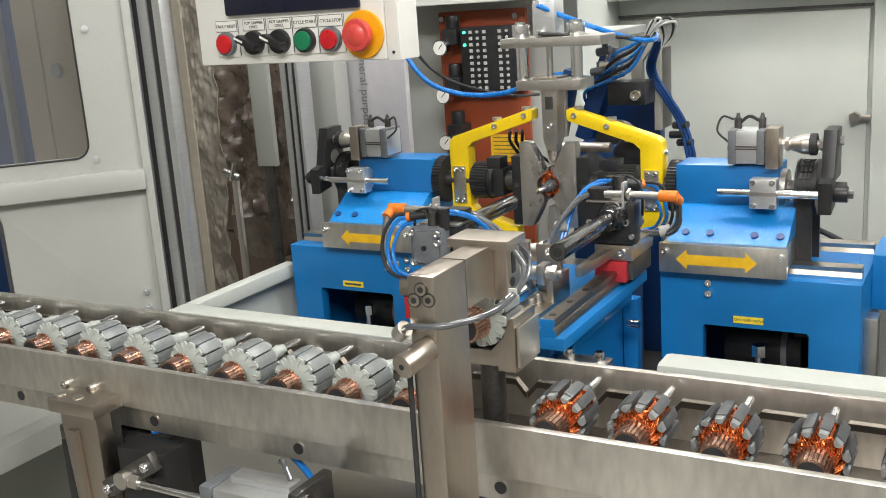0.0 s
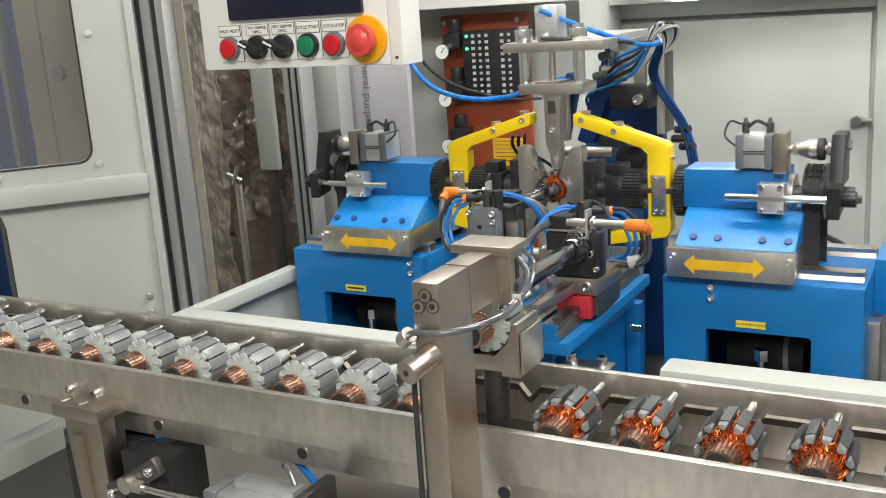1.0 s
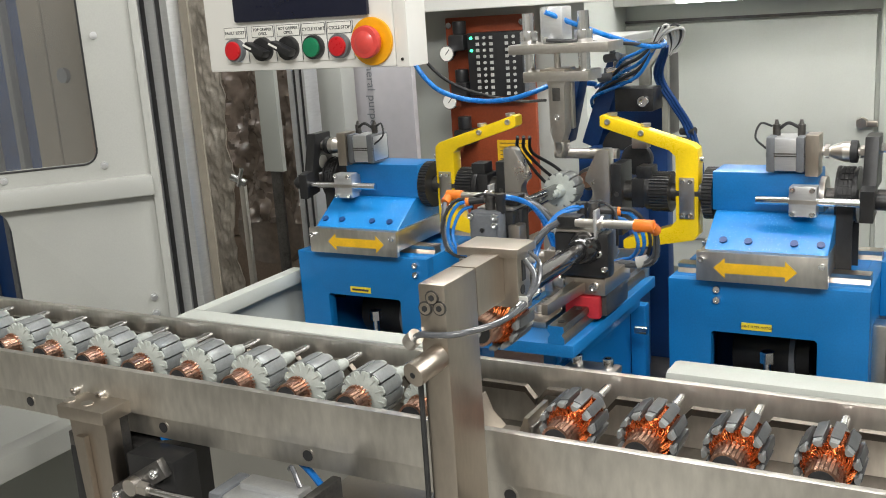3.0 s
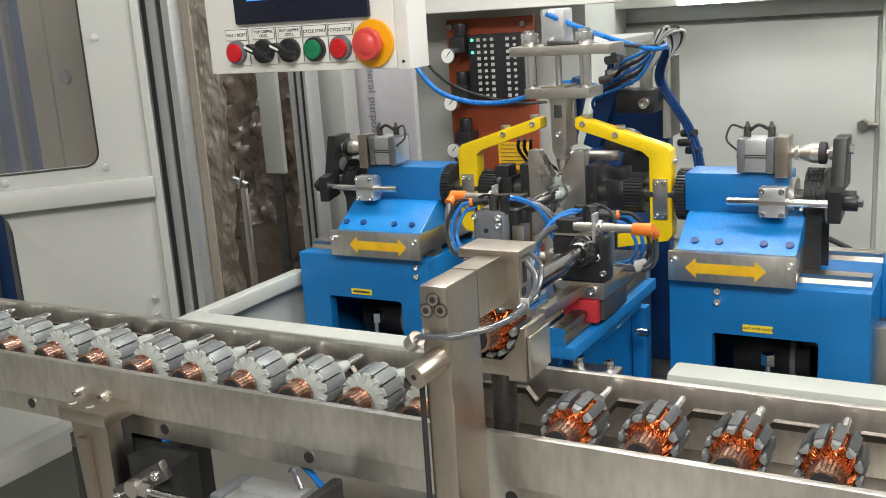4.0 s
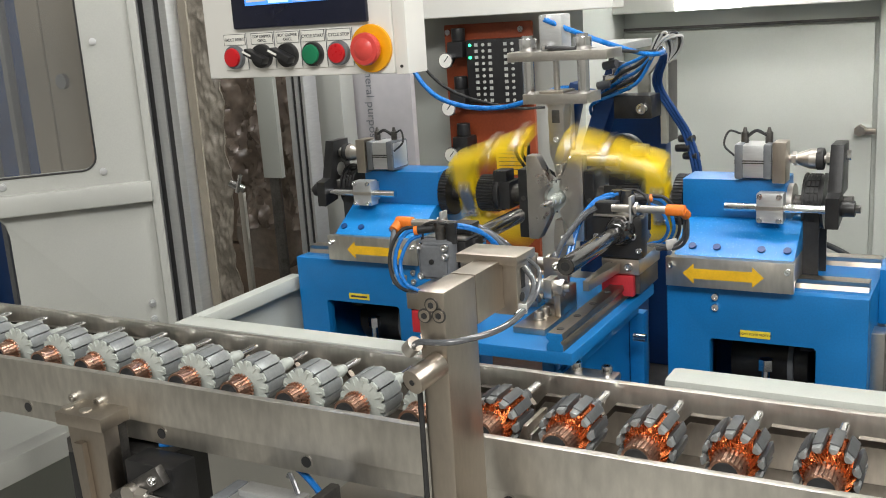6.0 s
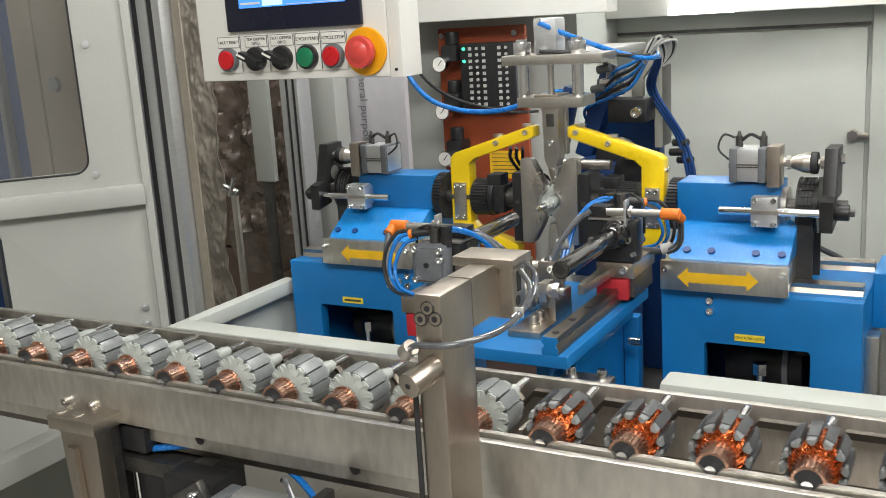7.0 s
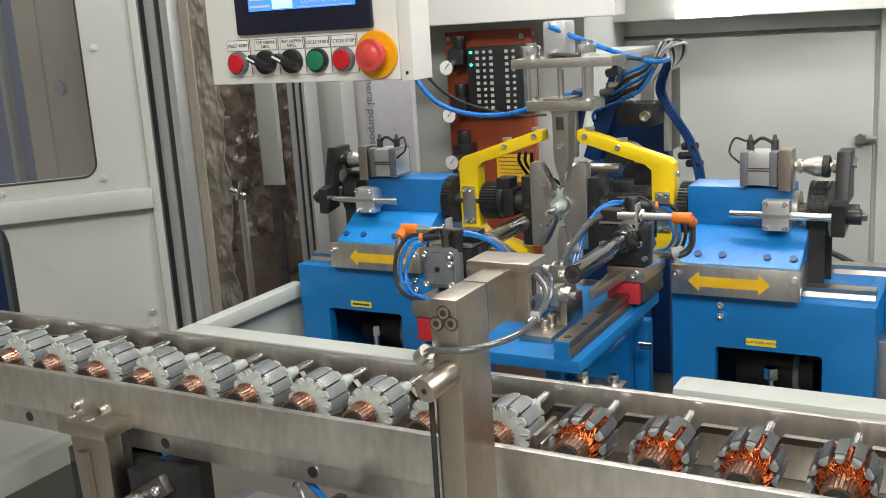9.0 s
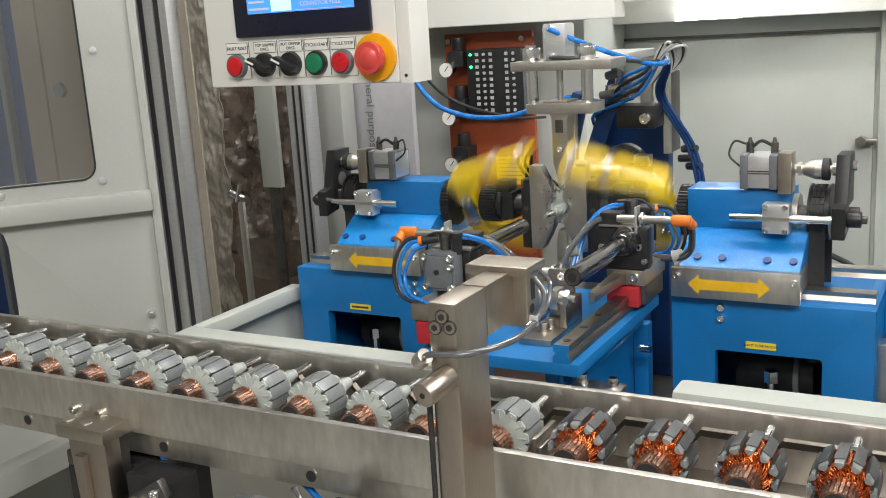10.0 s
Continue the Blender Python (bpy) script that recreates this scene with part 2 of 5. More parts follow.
def part(name, bm, material, parent=None, label="", at=None):
    """Links a bmesh as one mesh object under its thing or part."""
    me = bpy.data.meshes.new(name)
    bm.normal_update()
    bm.to_mesh(me)
    bm.free()
    me.materials.append(material)
    ob = new(name, me)
    smooth(ob)
    if parent:
        ob.parent = parent
    if at:
        ob.location = at
    return tagged(ob, label)


def B():
    return bmesh.new()


def thing(name, at, label, category, group="", kind=""):
    ob = new(name)
    ob.location = at
    ob.empty_display_size = 0.02
    return tagged(ob, label, category, group, kind)


def structure(name, bm, material, label, category):
    return tagged(part(name, bm, material), label, category, kind="structure")


def text(name, words, size, m, material, parent):
    """Built-in lettering as a thin mesh."""
    cu = bpy.data.curves.new(name, "FONT")
    cu.body, cu.size, cu.extrude, cu.align_x, cu.align_y = words, size, 0.0002, "CENTER", "CENTER"
    tmp = bpy.data.objects.new(name, cu)
    me = bpy.data.meshes.new_from_object(tmp)
    bpy.data.objects.remove(tmp)
    bpy.data.curves.remove(cu)
    me.materials.clear()
    me.materials.append(material)
    ob = new(name, me)
    ob.parent = parent
    ob.matrix_basis = m
    return ob


# ---- plan ----
XC, YA, ZA = -0.524, 1.728, 1.066        # winding axis: middle, depth, height
PX, PY = -0.4455, 1.47                    # pivot of the loader
PITCH, SLOT0 = 0.0684, -0.276            # seats on the transfer line
YL, ZL = 1.15, 0.984                     # armature seat: depth, height
LIFT = ZA - ZL

def seat(k):
    return SLOT0 + PITCH * k


# ---- hall and machine housing ----
structure("floor", box(B(), (-5, -3.2, -0.05), (4, 5.2, 0)), FLOORM, "pale grey worn concrete hall floor", "floor")
structure("wall_north", box(B(), (-5, 5.2, 0), (4, 5.3, 3.6)), HALL, "plain pale hall wall behind the machine", "wall")
structure("wall_south", box(B(), (-5, -3.3, 0), (4, -3.2, 3.6)), HALL, "plain pale hall wall", "wall")
structure("wall_west", box(B(), (-5.1, -3.3, 0), (-5, 5.3, 3.6)), HALL, "plain pale hall wall", "wall")
structure("wall_east", box(B(), (4, -3.3, 0), (4.1, 5.3, 3.6)), HALL, "plain pale hall wall", "wall")
structure("ceiling", box(B(), (-5.1, -3.3, 3.6), (4.1, 5.3, 3.7)), HALL, "pale hall ceiling", "ceiling")


def housing():
    h = thing("machine_housing", (-0.5, 2.58, 0), "off-white sheet steel machine housing open at the front", "machine housing", kind="structure")

    def put(name, bm, m, label=""):
        bmesh.ops.translate(bm, verts=bm.verts, vec=(0.5, -2.58, 0))
        return part(name, bm, m, h, label)

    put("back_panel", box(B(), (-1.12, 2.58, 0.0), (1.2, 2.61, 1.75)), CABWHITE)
    b = box(B(), (-0.716, 2.568, 0.79), (-0.205, 2.580, 1.258), 0.003)
    box(b, (-0.196, 2.560, 0.0), (-0.150, 2.580, 1.75), 0.004)
    put("back_door", b, CABWHITE, "flat grey-white access door in the back")
    b = B()
    for a, c in (((-0.728, 2.572, 1.262), (-0.200, 2.580, 1.268)), ((-0.728, 2.572, 0.79), (-0.722, 2.580, 1.262))):
        box(b, a, c)
    put("door_seam", b, DARKSTEEL)
    b = cyl(B(), (-0.226, 2.568, 1.048), (-0.226, 2.545, 1.048), 0.011, 6)
    box(b, (-0.226, 2.552, 1.040), (-0.196, 2.560, 1.052), 0.002)
    put("door_lock", b, NICKEL, "steel quarter-turn lock")
    b = cyl(B(), (-0.575, 2.485, 1.309), (-0.445, 2.485, 1.309), 0.008, 14)
    put("work_tube", b, TUBE, "lit white work light tube")
    put("right_side", box(B(), (0.42, 1.3, 0.0), (0.45, 2.58, 1.75)), CABWHITE)
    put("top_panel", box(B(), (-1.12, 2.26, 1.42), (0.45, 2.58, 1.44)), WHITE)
    # brighter white gives beam and return their lit look by colour
    b = box(B(), (-1.08, 2.20, 1.318), (-0.606, 2.26, 1.75), 0.004)
    put("front_beam", b, BRIGHTWHITE, "white upper front beam")
    b = box(B(), (-0.73, 2.50, 1.300), (0.42, 2.58, 1.42), 0.004)
    box(b, (-0.606, 2.24, 1.345), (0.42, 2.30, 1.75), 0.004)
    put("upper_return", b, BRIGHTWHITE)
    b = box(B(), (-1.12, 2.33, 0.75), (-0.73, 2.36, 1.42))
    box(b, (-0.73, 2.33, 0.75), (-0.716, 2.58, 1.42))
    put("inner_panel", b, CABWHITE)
    # base tank below the bases, with its lip
    # skirt takes the brighter white to offset the shade under the line
    b = box(B(), (-0.97, 1.388, 0.05), (0.45, 1.40, 0.870), 0.002)
    box(b, (-0.97, 1.388, 0.870), (-0.555, 1.40, 0.914), 0)
    box(b, (-0.27, 1.388, 0.870), (0.45, 1.40, 0.916), 0)
    put("front_skirt", b, BRIGHTWHITE)
    b = box(B(), (-0.97, 1.388, 0.914), (-0.555, 1.424, 0.936), 0.003)
    box(b, (-0.97, 1.424, 0.914), (-0.948, 1.66, 0.936), 0.003)
    put("lip", b, CABWHITE, "white folded steel lip round the base tray")
    b = box(B(), (-0.27, 1.378, 0.916), (0.45, 1.420, 0.945), 0.006)
    put("lip_cover", b, CABWHITE)
    put("base_tray", box(B(), (-0.97, 1.40, 0.70), (0.45, 2.58, 0.72)), DARKSTEEL)
    b = box(B(), (-1.75, 1.44, 0.05), (-0.985, 1.46, 0.80), 0.002)
    put("left_apron", b, CABWHITE)
    b = box(B(), (-1.12, 1.06, 0.765), (-1.085, 1.44, 0.80), 0.004)
    box(b, (-1.75, 1.06, 0.765), (-1.12, 1.44, 0.790), 0.004)
    box(b, (-1.75, 1.06, 0.05), (-1.085, 1.08, 0.765), 0.004)
    put("left_ledge", b, WHITE, "white sheet steel ledge")
    put("left_skirt", box(B(), (-0.985, 1.388, 0.05), (-0.97, 2.36, 0.914)), CABWHITE)
    return h


housing()


def profile_post(name, x0, x1, y, z0, z1, slots, label):
    """An upright aluminium profile with black slots in its front."""
    p = thing(name, ((x0 + x1) / 2, y, z0), label, "frame post", "aluminium frame posts", "structure")
    b, edge = B(), x0
    cx = (x0 + x1) / 2
    for s0, s1 in slots + [(x1, x1)]:
        box(b, (edge - cx, 0, 0), (s0 - cx, 0.04, z1 - z0), 0.0012)
        edge = s1
    part("profile", b, ALU, p)
    for s0, s1 in slots:
        part("slot_strip", box(B(), (s0 - cx, 0.003, 0), (s1 - cx, 0.038, z1 - z0)), RUBBER, p, "black rubber slot strip")
    return p


profile_post("frame_post", -1.146, -1.082, 1.565, 0.0, 1.9, [(-1.1405, -1.1280), (-1.1090, -1.0970)], "silver aluminium profile post with black slot strips")
profile_post("frame_post", -1.131, -1.092, 1.90, 0.72, 1.75, [(-1.120, -1.113), (-1.105, -1.098)], "silver aluminium profile post at the back of the opening")
b = box(B(), (-1.081, 1.588, 0.05), (-1.064, 1.592, 1.9), 0.0015)
structure("trim_post", b, BEIGE, "beige inner post strip beside the aluminium post", "post")
b = box(B(), (-1.135, 1.985, 0.72), (-1.070, 2.03, 1.75), 0.003)
structure("trim_panel", b, WHITE, "narrow white upright panel", "panel")


def door():
    ang = math.atan2(-0.738, -0.674)
    d = thing("machine_door", (-1.143, 1.560, 0.0), "open off-white sheet steel door with a rounded window", "door", kind="structure")
    d.rotation_euler = (0, 0, ang)       # local x runs from the hinge outwards, local +y towards the camera side

    # upper frame with the window cut through
    def rounded(x0, x1, z0, z1, r, n=6):
        pts = []
        for cx, cz, a in ((x1 - r, z1 - r, 0), (x0 + r, z1 - r, 90), (x0 + r, z0 + r, 180), (x1 - r, z0 + r, 270)):
            pts += [(cx + r * math.cos(radians(a + 90 * k / n)), cz + r * math.sin(radians(a + 90 * k / n))) for k in range(n + 1)]
        return pts

    hole = rounded(0.084, 0.62, 1.130, 1.78, 0.022)
    b = B()
    front, back = [], []
    frame_in = [b.verts.new((x, 0.010, z)) for x, z in hole]
    frame_back = [b.verts.new((x, -0.010, z)) for x, z in hole]
    corners = [(0.70, 1.88), (0.0, 1.88), (0.0, 1.10), (0.70, 1.10)]
    oc = [b.verts.new((x, 0.010, z)) for x, z in corners]
    ocb = [b.verts.new((x, -0.010, z)) for x, z in corners]
    n = len(hole)
    q = n // 4
    for ring, out, flip in ((frame_in, oc, False), (frame_back, ocb, True)):
        for k in range(4):
            seg = ring[k * q : (k + 1) * q]
            nxt = ring[((k + 1) * q) % n]
            for i in range(len(seg) - 1):
                b.faces.new((out[k], seg[i], seg[i + 1]))
            b.faces.new((out[k], seg[-1], nxt, out[(k + 1) % 4]))
    for i in range(n):
        b.faces.new((frame_in[i], frame_back[i], frame_back[(i + 1) % n], frame_in[(i + 1) % n]))
    for k in range(4):
        b.faces.new((oc[k], oc[(k + 1) % 4], ocb[(k + 1) % 4], ocb[k]))
    bmesh.ops.recalc_face_normals(b, faces=b.faces[:])
    # door's shade is put into the darker white
    part("upper_frame", b, WHITE, d)
    g = part("window_pane", box(B(), (0.085, -0.006, 1.125), (0.63, -0.003, 1.785)), GLASS, d, "dusty window pane with a rounded corner")
    g.visible_shadow = False
    part("seal", tube(B(), [(x, 0.0105, z) for x, z in hole] + [(hole[0][0], 0.0105, hole[0][1])], 0.0016, 6, 1), RUBBER, d)
    b = box(B(), (0.008, -0.008, 1.073), (0.70, 0.026, 1.105), 0.004)
    part("cross_ledge", b, WHITE, d)
    b = prism(B(), [(0.0, 0.80), (0.224, 0.80), (0.224, 1.04), (0.228, 1.058), (0.24, 1.073), (0.0, 1.073)], "y", -0.008, 0.006, 0.0015)
    part("lower_panel", b, WHITE, d)
    part("hinge_hem", box(B(), (-0.004, -0.014, 0.80), (0.010, 0.016, 1.88), 0.003), WHITE, d)
    for s, z in ((0.065, 1.322), (0.076, 1.126), (0.222, 1.118), (0.030, 0.906), (0.030, 0.879)):
        b = cyl(B(), (s, 0.005, z), (s, 0.0125, z), 0.0055, 14)
        cyl(b, (s, 0.0125, z), (s, 0.0155, z), 0.0032, 10)
        part("screw", b, ALU, d)
    return d


door()

# things beyond the open side
def beyond():
    c = thing("beige_cabinet", (-2.45, 2.75, 0), "beige painted steel cabinet standing beyond the door window", "cabinet")
    part("body", box(B(), (-0.12, -0.25, 0), (0.20, 0.25, 1.62), 0.01), BEIGE, c)
    part("door", box(B(), (-0.115, -0.262, 0.06), (-0.02, -0.25, 1.58), 0.004), BEIGE, c)
    part("door", box(B(), (-0.012, -0.262, 0.06), (0.19, -0.25, 1.58), 0.004), BEIGE, c)
    b = cyl(B(), (0.05, -0.262, 1.20), (0.05, -0.275, 1.20), 0.022, 20)
    part("knob", b, GREYPL, c, "grey round dial")
    c = thing("blue_curtain_rack", (-2.84, 2.9, 0), "dark blue painted rack standing beyond the window", "rack")
    part("rack_body", box(B(), (-0.55, -0.2, 0), (0.16, 0.2, 1.9), 0.01), DARKBLUE, c)
    for k in range(5):
        part("upright", box(B(), (-0.48 + 0.14 * k, -0.23, 0), (-0.455 + 0.14 * k, -0.2, 1.9), 0.004), GREYPL, c)
    # a wrapped pallet load seen through the side opening
    s = thing("carton_stack", (-1.62, 2.45, 0), "stack of brown cartons under clear plastic", "carton stack")
    z = 0.0
    for k, (w, h) in enumerate(((0.42, 0.42), (0.40, 0.40), (0.42, 0.26), (0.38, 0.30), (0.36, 0.30))):
        part("carton", box(B(), (-w + 0.02 * (k % 2), -0.22, z), (w - 0.03 * k, 0.24, z + h - 0.004), 0.008), CARTON, s)
        z += h

    def crumple(x0, x1, z0, z1, y, amp, nx, nz, seed):
        bm = B()
        grid = [[None] * (nz + 1) for _ in range(nx + 1)]
        for i in range(nx + 1):
            for j in range(nz + 1):
                x, zz = x0 + (x1 - x0) * i / nx, z0 + (z1 - z0) * j / nz
                v = Vector((x * 24, zz * 13 + seed, seed))
                dy = amp * (noise.noise(v) + 0.55 * noise.noise(v * 2.7) + 0.3 * noise.noise(v * 6.1))
                edge = 0.016 * noise.noise(Vector((zz * 9, seed, 3))) if i in (0, nx) else 0
                grid[i][j] = bm.verts.new((x + edge, y + dy, zz))
        for i in range(nx):
            for j in range(nz):
                bm.faces.new((grid[i][j], grid[i + 1][j], grid[i + 1][j + 1], grid[i][j + 1]))
        geo = bmesh.ops.extrude_face_region(bm, geom=bm.faces[:])["geom"]
        bmesh.ops.translate(bm, verts=[g for g in geo if isinstance(g, bmesh.types.BMVert)], vec=(0, 0.003, 0))
        return bm

    w = part("bubble_wrap", crumple(-0.10, 0.025, -0.65, 0.55, 0, 0.011, 60, 330, 3.1), WRAP)
    w.location = (-1.372, 1.96, 0.86)
    tagged(w, "crumpled glossy bubble wrap hanging over the pallet load", "bubble wrap")
    w = part("plastic_sheet", crumple(-0.10, 0.13, -0.18, 0.32, 0, 0.028, 40, 80, 9.4), PLASTIC)
    w.location = (-1.335, 2.08, 1.08)
    tagged(w, "clear plastic sheet wrapped round brown cartons", "plastic sheet")
    o = thing("wrapped_reel", (-1.365, 2.13, 0.55), "round reel wrapped in clear plastic beside cartons", "reel")
    part("rim", cyl(B(), (0, -0.05, 0.33), (0, 0.05, 0.33), 0.085, 40, bevel=0.008), PLASTIC, o)
    part("stand", box(B(), (-0.05, -0.05, -0.55), (0.05, 0.05, 0.26), 0.005), CARTON, o)
    o = thing("wooden_slat", (-1.455, 1.90, 0.0), "upright brown wooden slat with a steel latch", "slat")
    part("slat", box(B(), (-0.025, -0.012, 0), (0.020, 0.012, 1.12), 0.003), CARTON, o)
    b = cyl(B(), (-0.004, -0.03, 1.0), (-0.004, -0.012, 1.0), 0.012, 16)
    cyl(b, (-0.014, -0.022, 0.985), (0.02, -0.022, 1.012), 0.005, 10)
    part("latch", b, CHROME, o)
    o = thing("side_panel", (-1.243, 1.98, 0.0), "narrow grey-white sheet panel standing at the side", "panel", kind="structure")
    part("sheet", box(B(), (-0.024, -0.006, 1.03), (0.022, 0.006, 1.75), 0.002), CABWHITE, o)
    part("foot", box(B(), (-0.012, -0.004, 0.0), (0.012, 0.004, 1.03), 0.002), DARKSTEEL, o)
    o = thing("side_latch_bar", (-1.178, 1.80, 0.72), "slim grey steel latch bar with a clamp", "latch bar")
    part("bar", box(B(), (-0.006, -0.004, -0.72), (0.006, 0.004, 0.32), 0.0015), STEEL, o)
    b = cyl(B(), (-0.014, -0.012, 0.335), (0.012, -0.004, 0.322), 0.007, 12)
    cyl(b, (0.0, -0.012, 0.318), (0.012, -0.012, 0.350), 0.004, 10)
    part("clamp", b, CHROME, o)
    part("foot_clamp", box(B(), (-0.018, -0.02, 0.0), (0.016, 0.012, 0.035), 0.003), DARKSTEEL, o)


beyond()

b = box(B(), (-1.095, 2.05, 0.72), (-0.955, 2.065, 1.36), 0.002)
brd = part("printed_board", b, BOARD)
tagged(brd, "grey printed board with a line of upright text", "board")
text("board_text", "general purpose", 0.025, pose(-1.047, 2.0485, 1.17, 90, 90, 0), GREYPL, brd)


# ---- operator console ----
def console():
    c = thing("control_console", (-0.730, 1.42, 1.267), "off-white hanging control console with push buttons and a touch screen", "control panel")
    part("housing", box(B(), (-0.150, 0, 0), (0.1325, 0.042, 0.26), 0.003), BRIGHTWHITE, c)
    part("side_flange", box(B(), (0.133, 0.002, -0.001), (0.150, 0.046, 0.26), 0.001), BRIGHTWHITE, c)
    part("arm", box(B(), (-0.03, 0.005, 0.26), (0.03, 0.04, 0.75), 0.004), BRIGHTWHITE, c)
    s = part("touch_screen", box(B(), (-0.097, -0.007, 0.0605), (0.103, 0.0, 0.215), 0.003), GLASSY, c, "dark touch screen with a lit blue display")
    part("display", box(B(), (-0.073, -0.0085, 0.0885), (0.083, -0.0068, 0.2)), SCREEN, s, "lit blue display")
    part("display_field", box(B(), (-0.036, -0.0092, 0.0900), (-0.006, -0.0084, 0.1060)), SCREENLIGHT, s)
    text("display_text", "CONVEYOR FULL", 0.0075, pose(0.037, -0.0095, 0.0965, 90, 0, 0), LABEL, s)
    part("text_bar", box(B(), (-0.070, -0.0092, 0.0925), (-0.040, -0.0084, 0.0950)), LABEL, s)
    part("text_bar", box(B(), (-0.070, -0.0092, 0.1010), (-0.046, -0.0084, 0.1035)), LABEL, s)
    for zz in (0.0898, 0.1030):
        part("screen_rule", box(B(), (0.0, -0.0092, zz), (0.080, -0.0084, zz + 0.0007)), LABEL, s)
    for x, words, kind in ((-0.1010, "FAULT\u00a0RESET", "red"), (-0.0570, "TOP GRIPPER\nOP/CL", "sel"), (-0.0170, "BOT GRIPPER\nOP/CL", "sel"),
                           (0.0210, "CYCLE\u00a0START", "green"), (0.0590, "CYCLE\u00a0STOP", "red")):
        plate = part("legend_plate", box(B(), (x - 0.0185, -0.0016, 0.010), (x + 0.0185, 0, 0.0565), 0.0012), BRIGHTWHITE, c)
        part("legend_label", box(B(), (x - 0.0165, -0.0022, 0.0415), (x + 0.0165, -0.0015, 0.0545), 0.001), LABEL, plate, "white label with dark letters")
        for zz in (0.0412, 0.0545):
            part("label_edge", box(B(), (x - 0.0165, -0.0024, zz), (x + 0.0165, -0.0015, zz + 0.0005)), INK, plate)
        for xx in (-0.0170, 0.0165):
            part("label_edge", box(B(), (x + xx, -0.0024, 0.0412), (x + xx + 0.0005, -0.0015, 0.0550)), INK, plate)
        part("plate_edge", box(B(), (x + 0.0183, -0.0019, 0.012), (x + 0.0187, -0.0010, 0.0560)), GREYPL, plate)
        text("label_text", words, 0.0050 if "\n" in words else 0.0054, pose(x, -0.0025, 0.0480, 90, 0, 0), INK, plate)
        z = 0.0265
        if kind == "sel":
            k = part("selector_switch", cyl(B(), (x, 0, z), (x, -0.010, z), 0.0145, 28, bevel=0.0015), BLACK, c, "black selector switch with a white pointer")
            m = Matrix.Translation((x, -0.016, z)) @ Matrix.Rotation(radians(25), 4, "Y")
            part("lever", box(B(), (-0.0165, -0.007, -0.0045), (0.0145, 0.007, 0.0045), 0.002, m), BLACK, k)
            part("pointer", box(B(), (-0.0175, -0.0078, -0.0012), (-0.004, -0.0066, 0.0012), 0.0, m), LABEL, k, "white pointer mark")
        else:
            k = part("push_button", cyl(B(), (x, 0, z), (x, -0.009, z), 0.0145, 28, bevel=0.0015), GREYPL if kind == "red" else BLACK, c, kind + " push button in a dark ring")
            part("cap", cyl(B(), (x, -0.006, z), (x, -0.0125, z), 0.0118, 28, bevel=0.0025), RED if kind == "red" else GREEN, k, kind + " button cap")
    x, z = 0.1040, 0.0300
    e = part("emergency_stop", cyl(B(), (x, 0, z), (x, -0.005, z), 0.0280, 40, bevel=0.0015), AMBER, c, "red mushroom emergency stop on a yellow ring")
    part("collar", cyl(B(), (x, -0.005, z), (x, -0.012, z), 0.014, 24), AMBER, e)
    b = cyl(B(), (x, -0.010, z), (x, -0.021, z), 0.0190, 36, bevel=0.004)
    cyl(b, (x, -0.021, z), (x, -0.025, z), 0.013, 30, 0.007)
    part("mushroom_head", b, ESTOP, e, "faded red mushroom head")
    part("screw", cyl(B(), (0.1415, 0.004, 0.008), (0.1415, 0.0005, 0.008), 0.0018, 10), DARKSTEEL, c)
    return c


console()


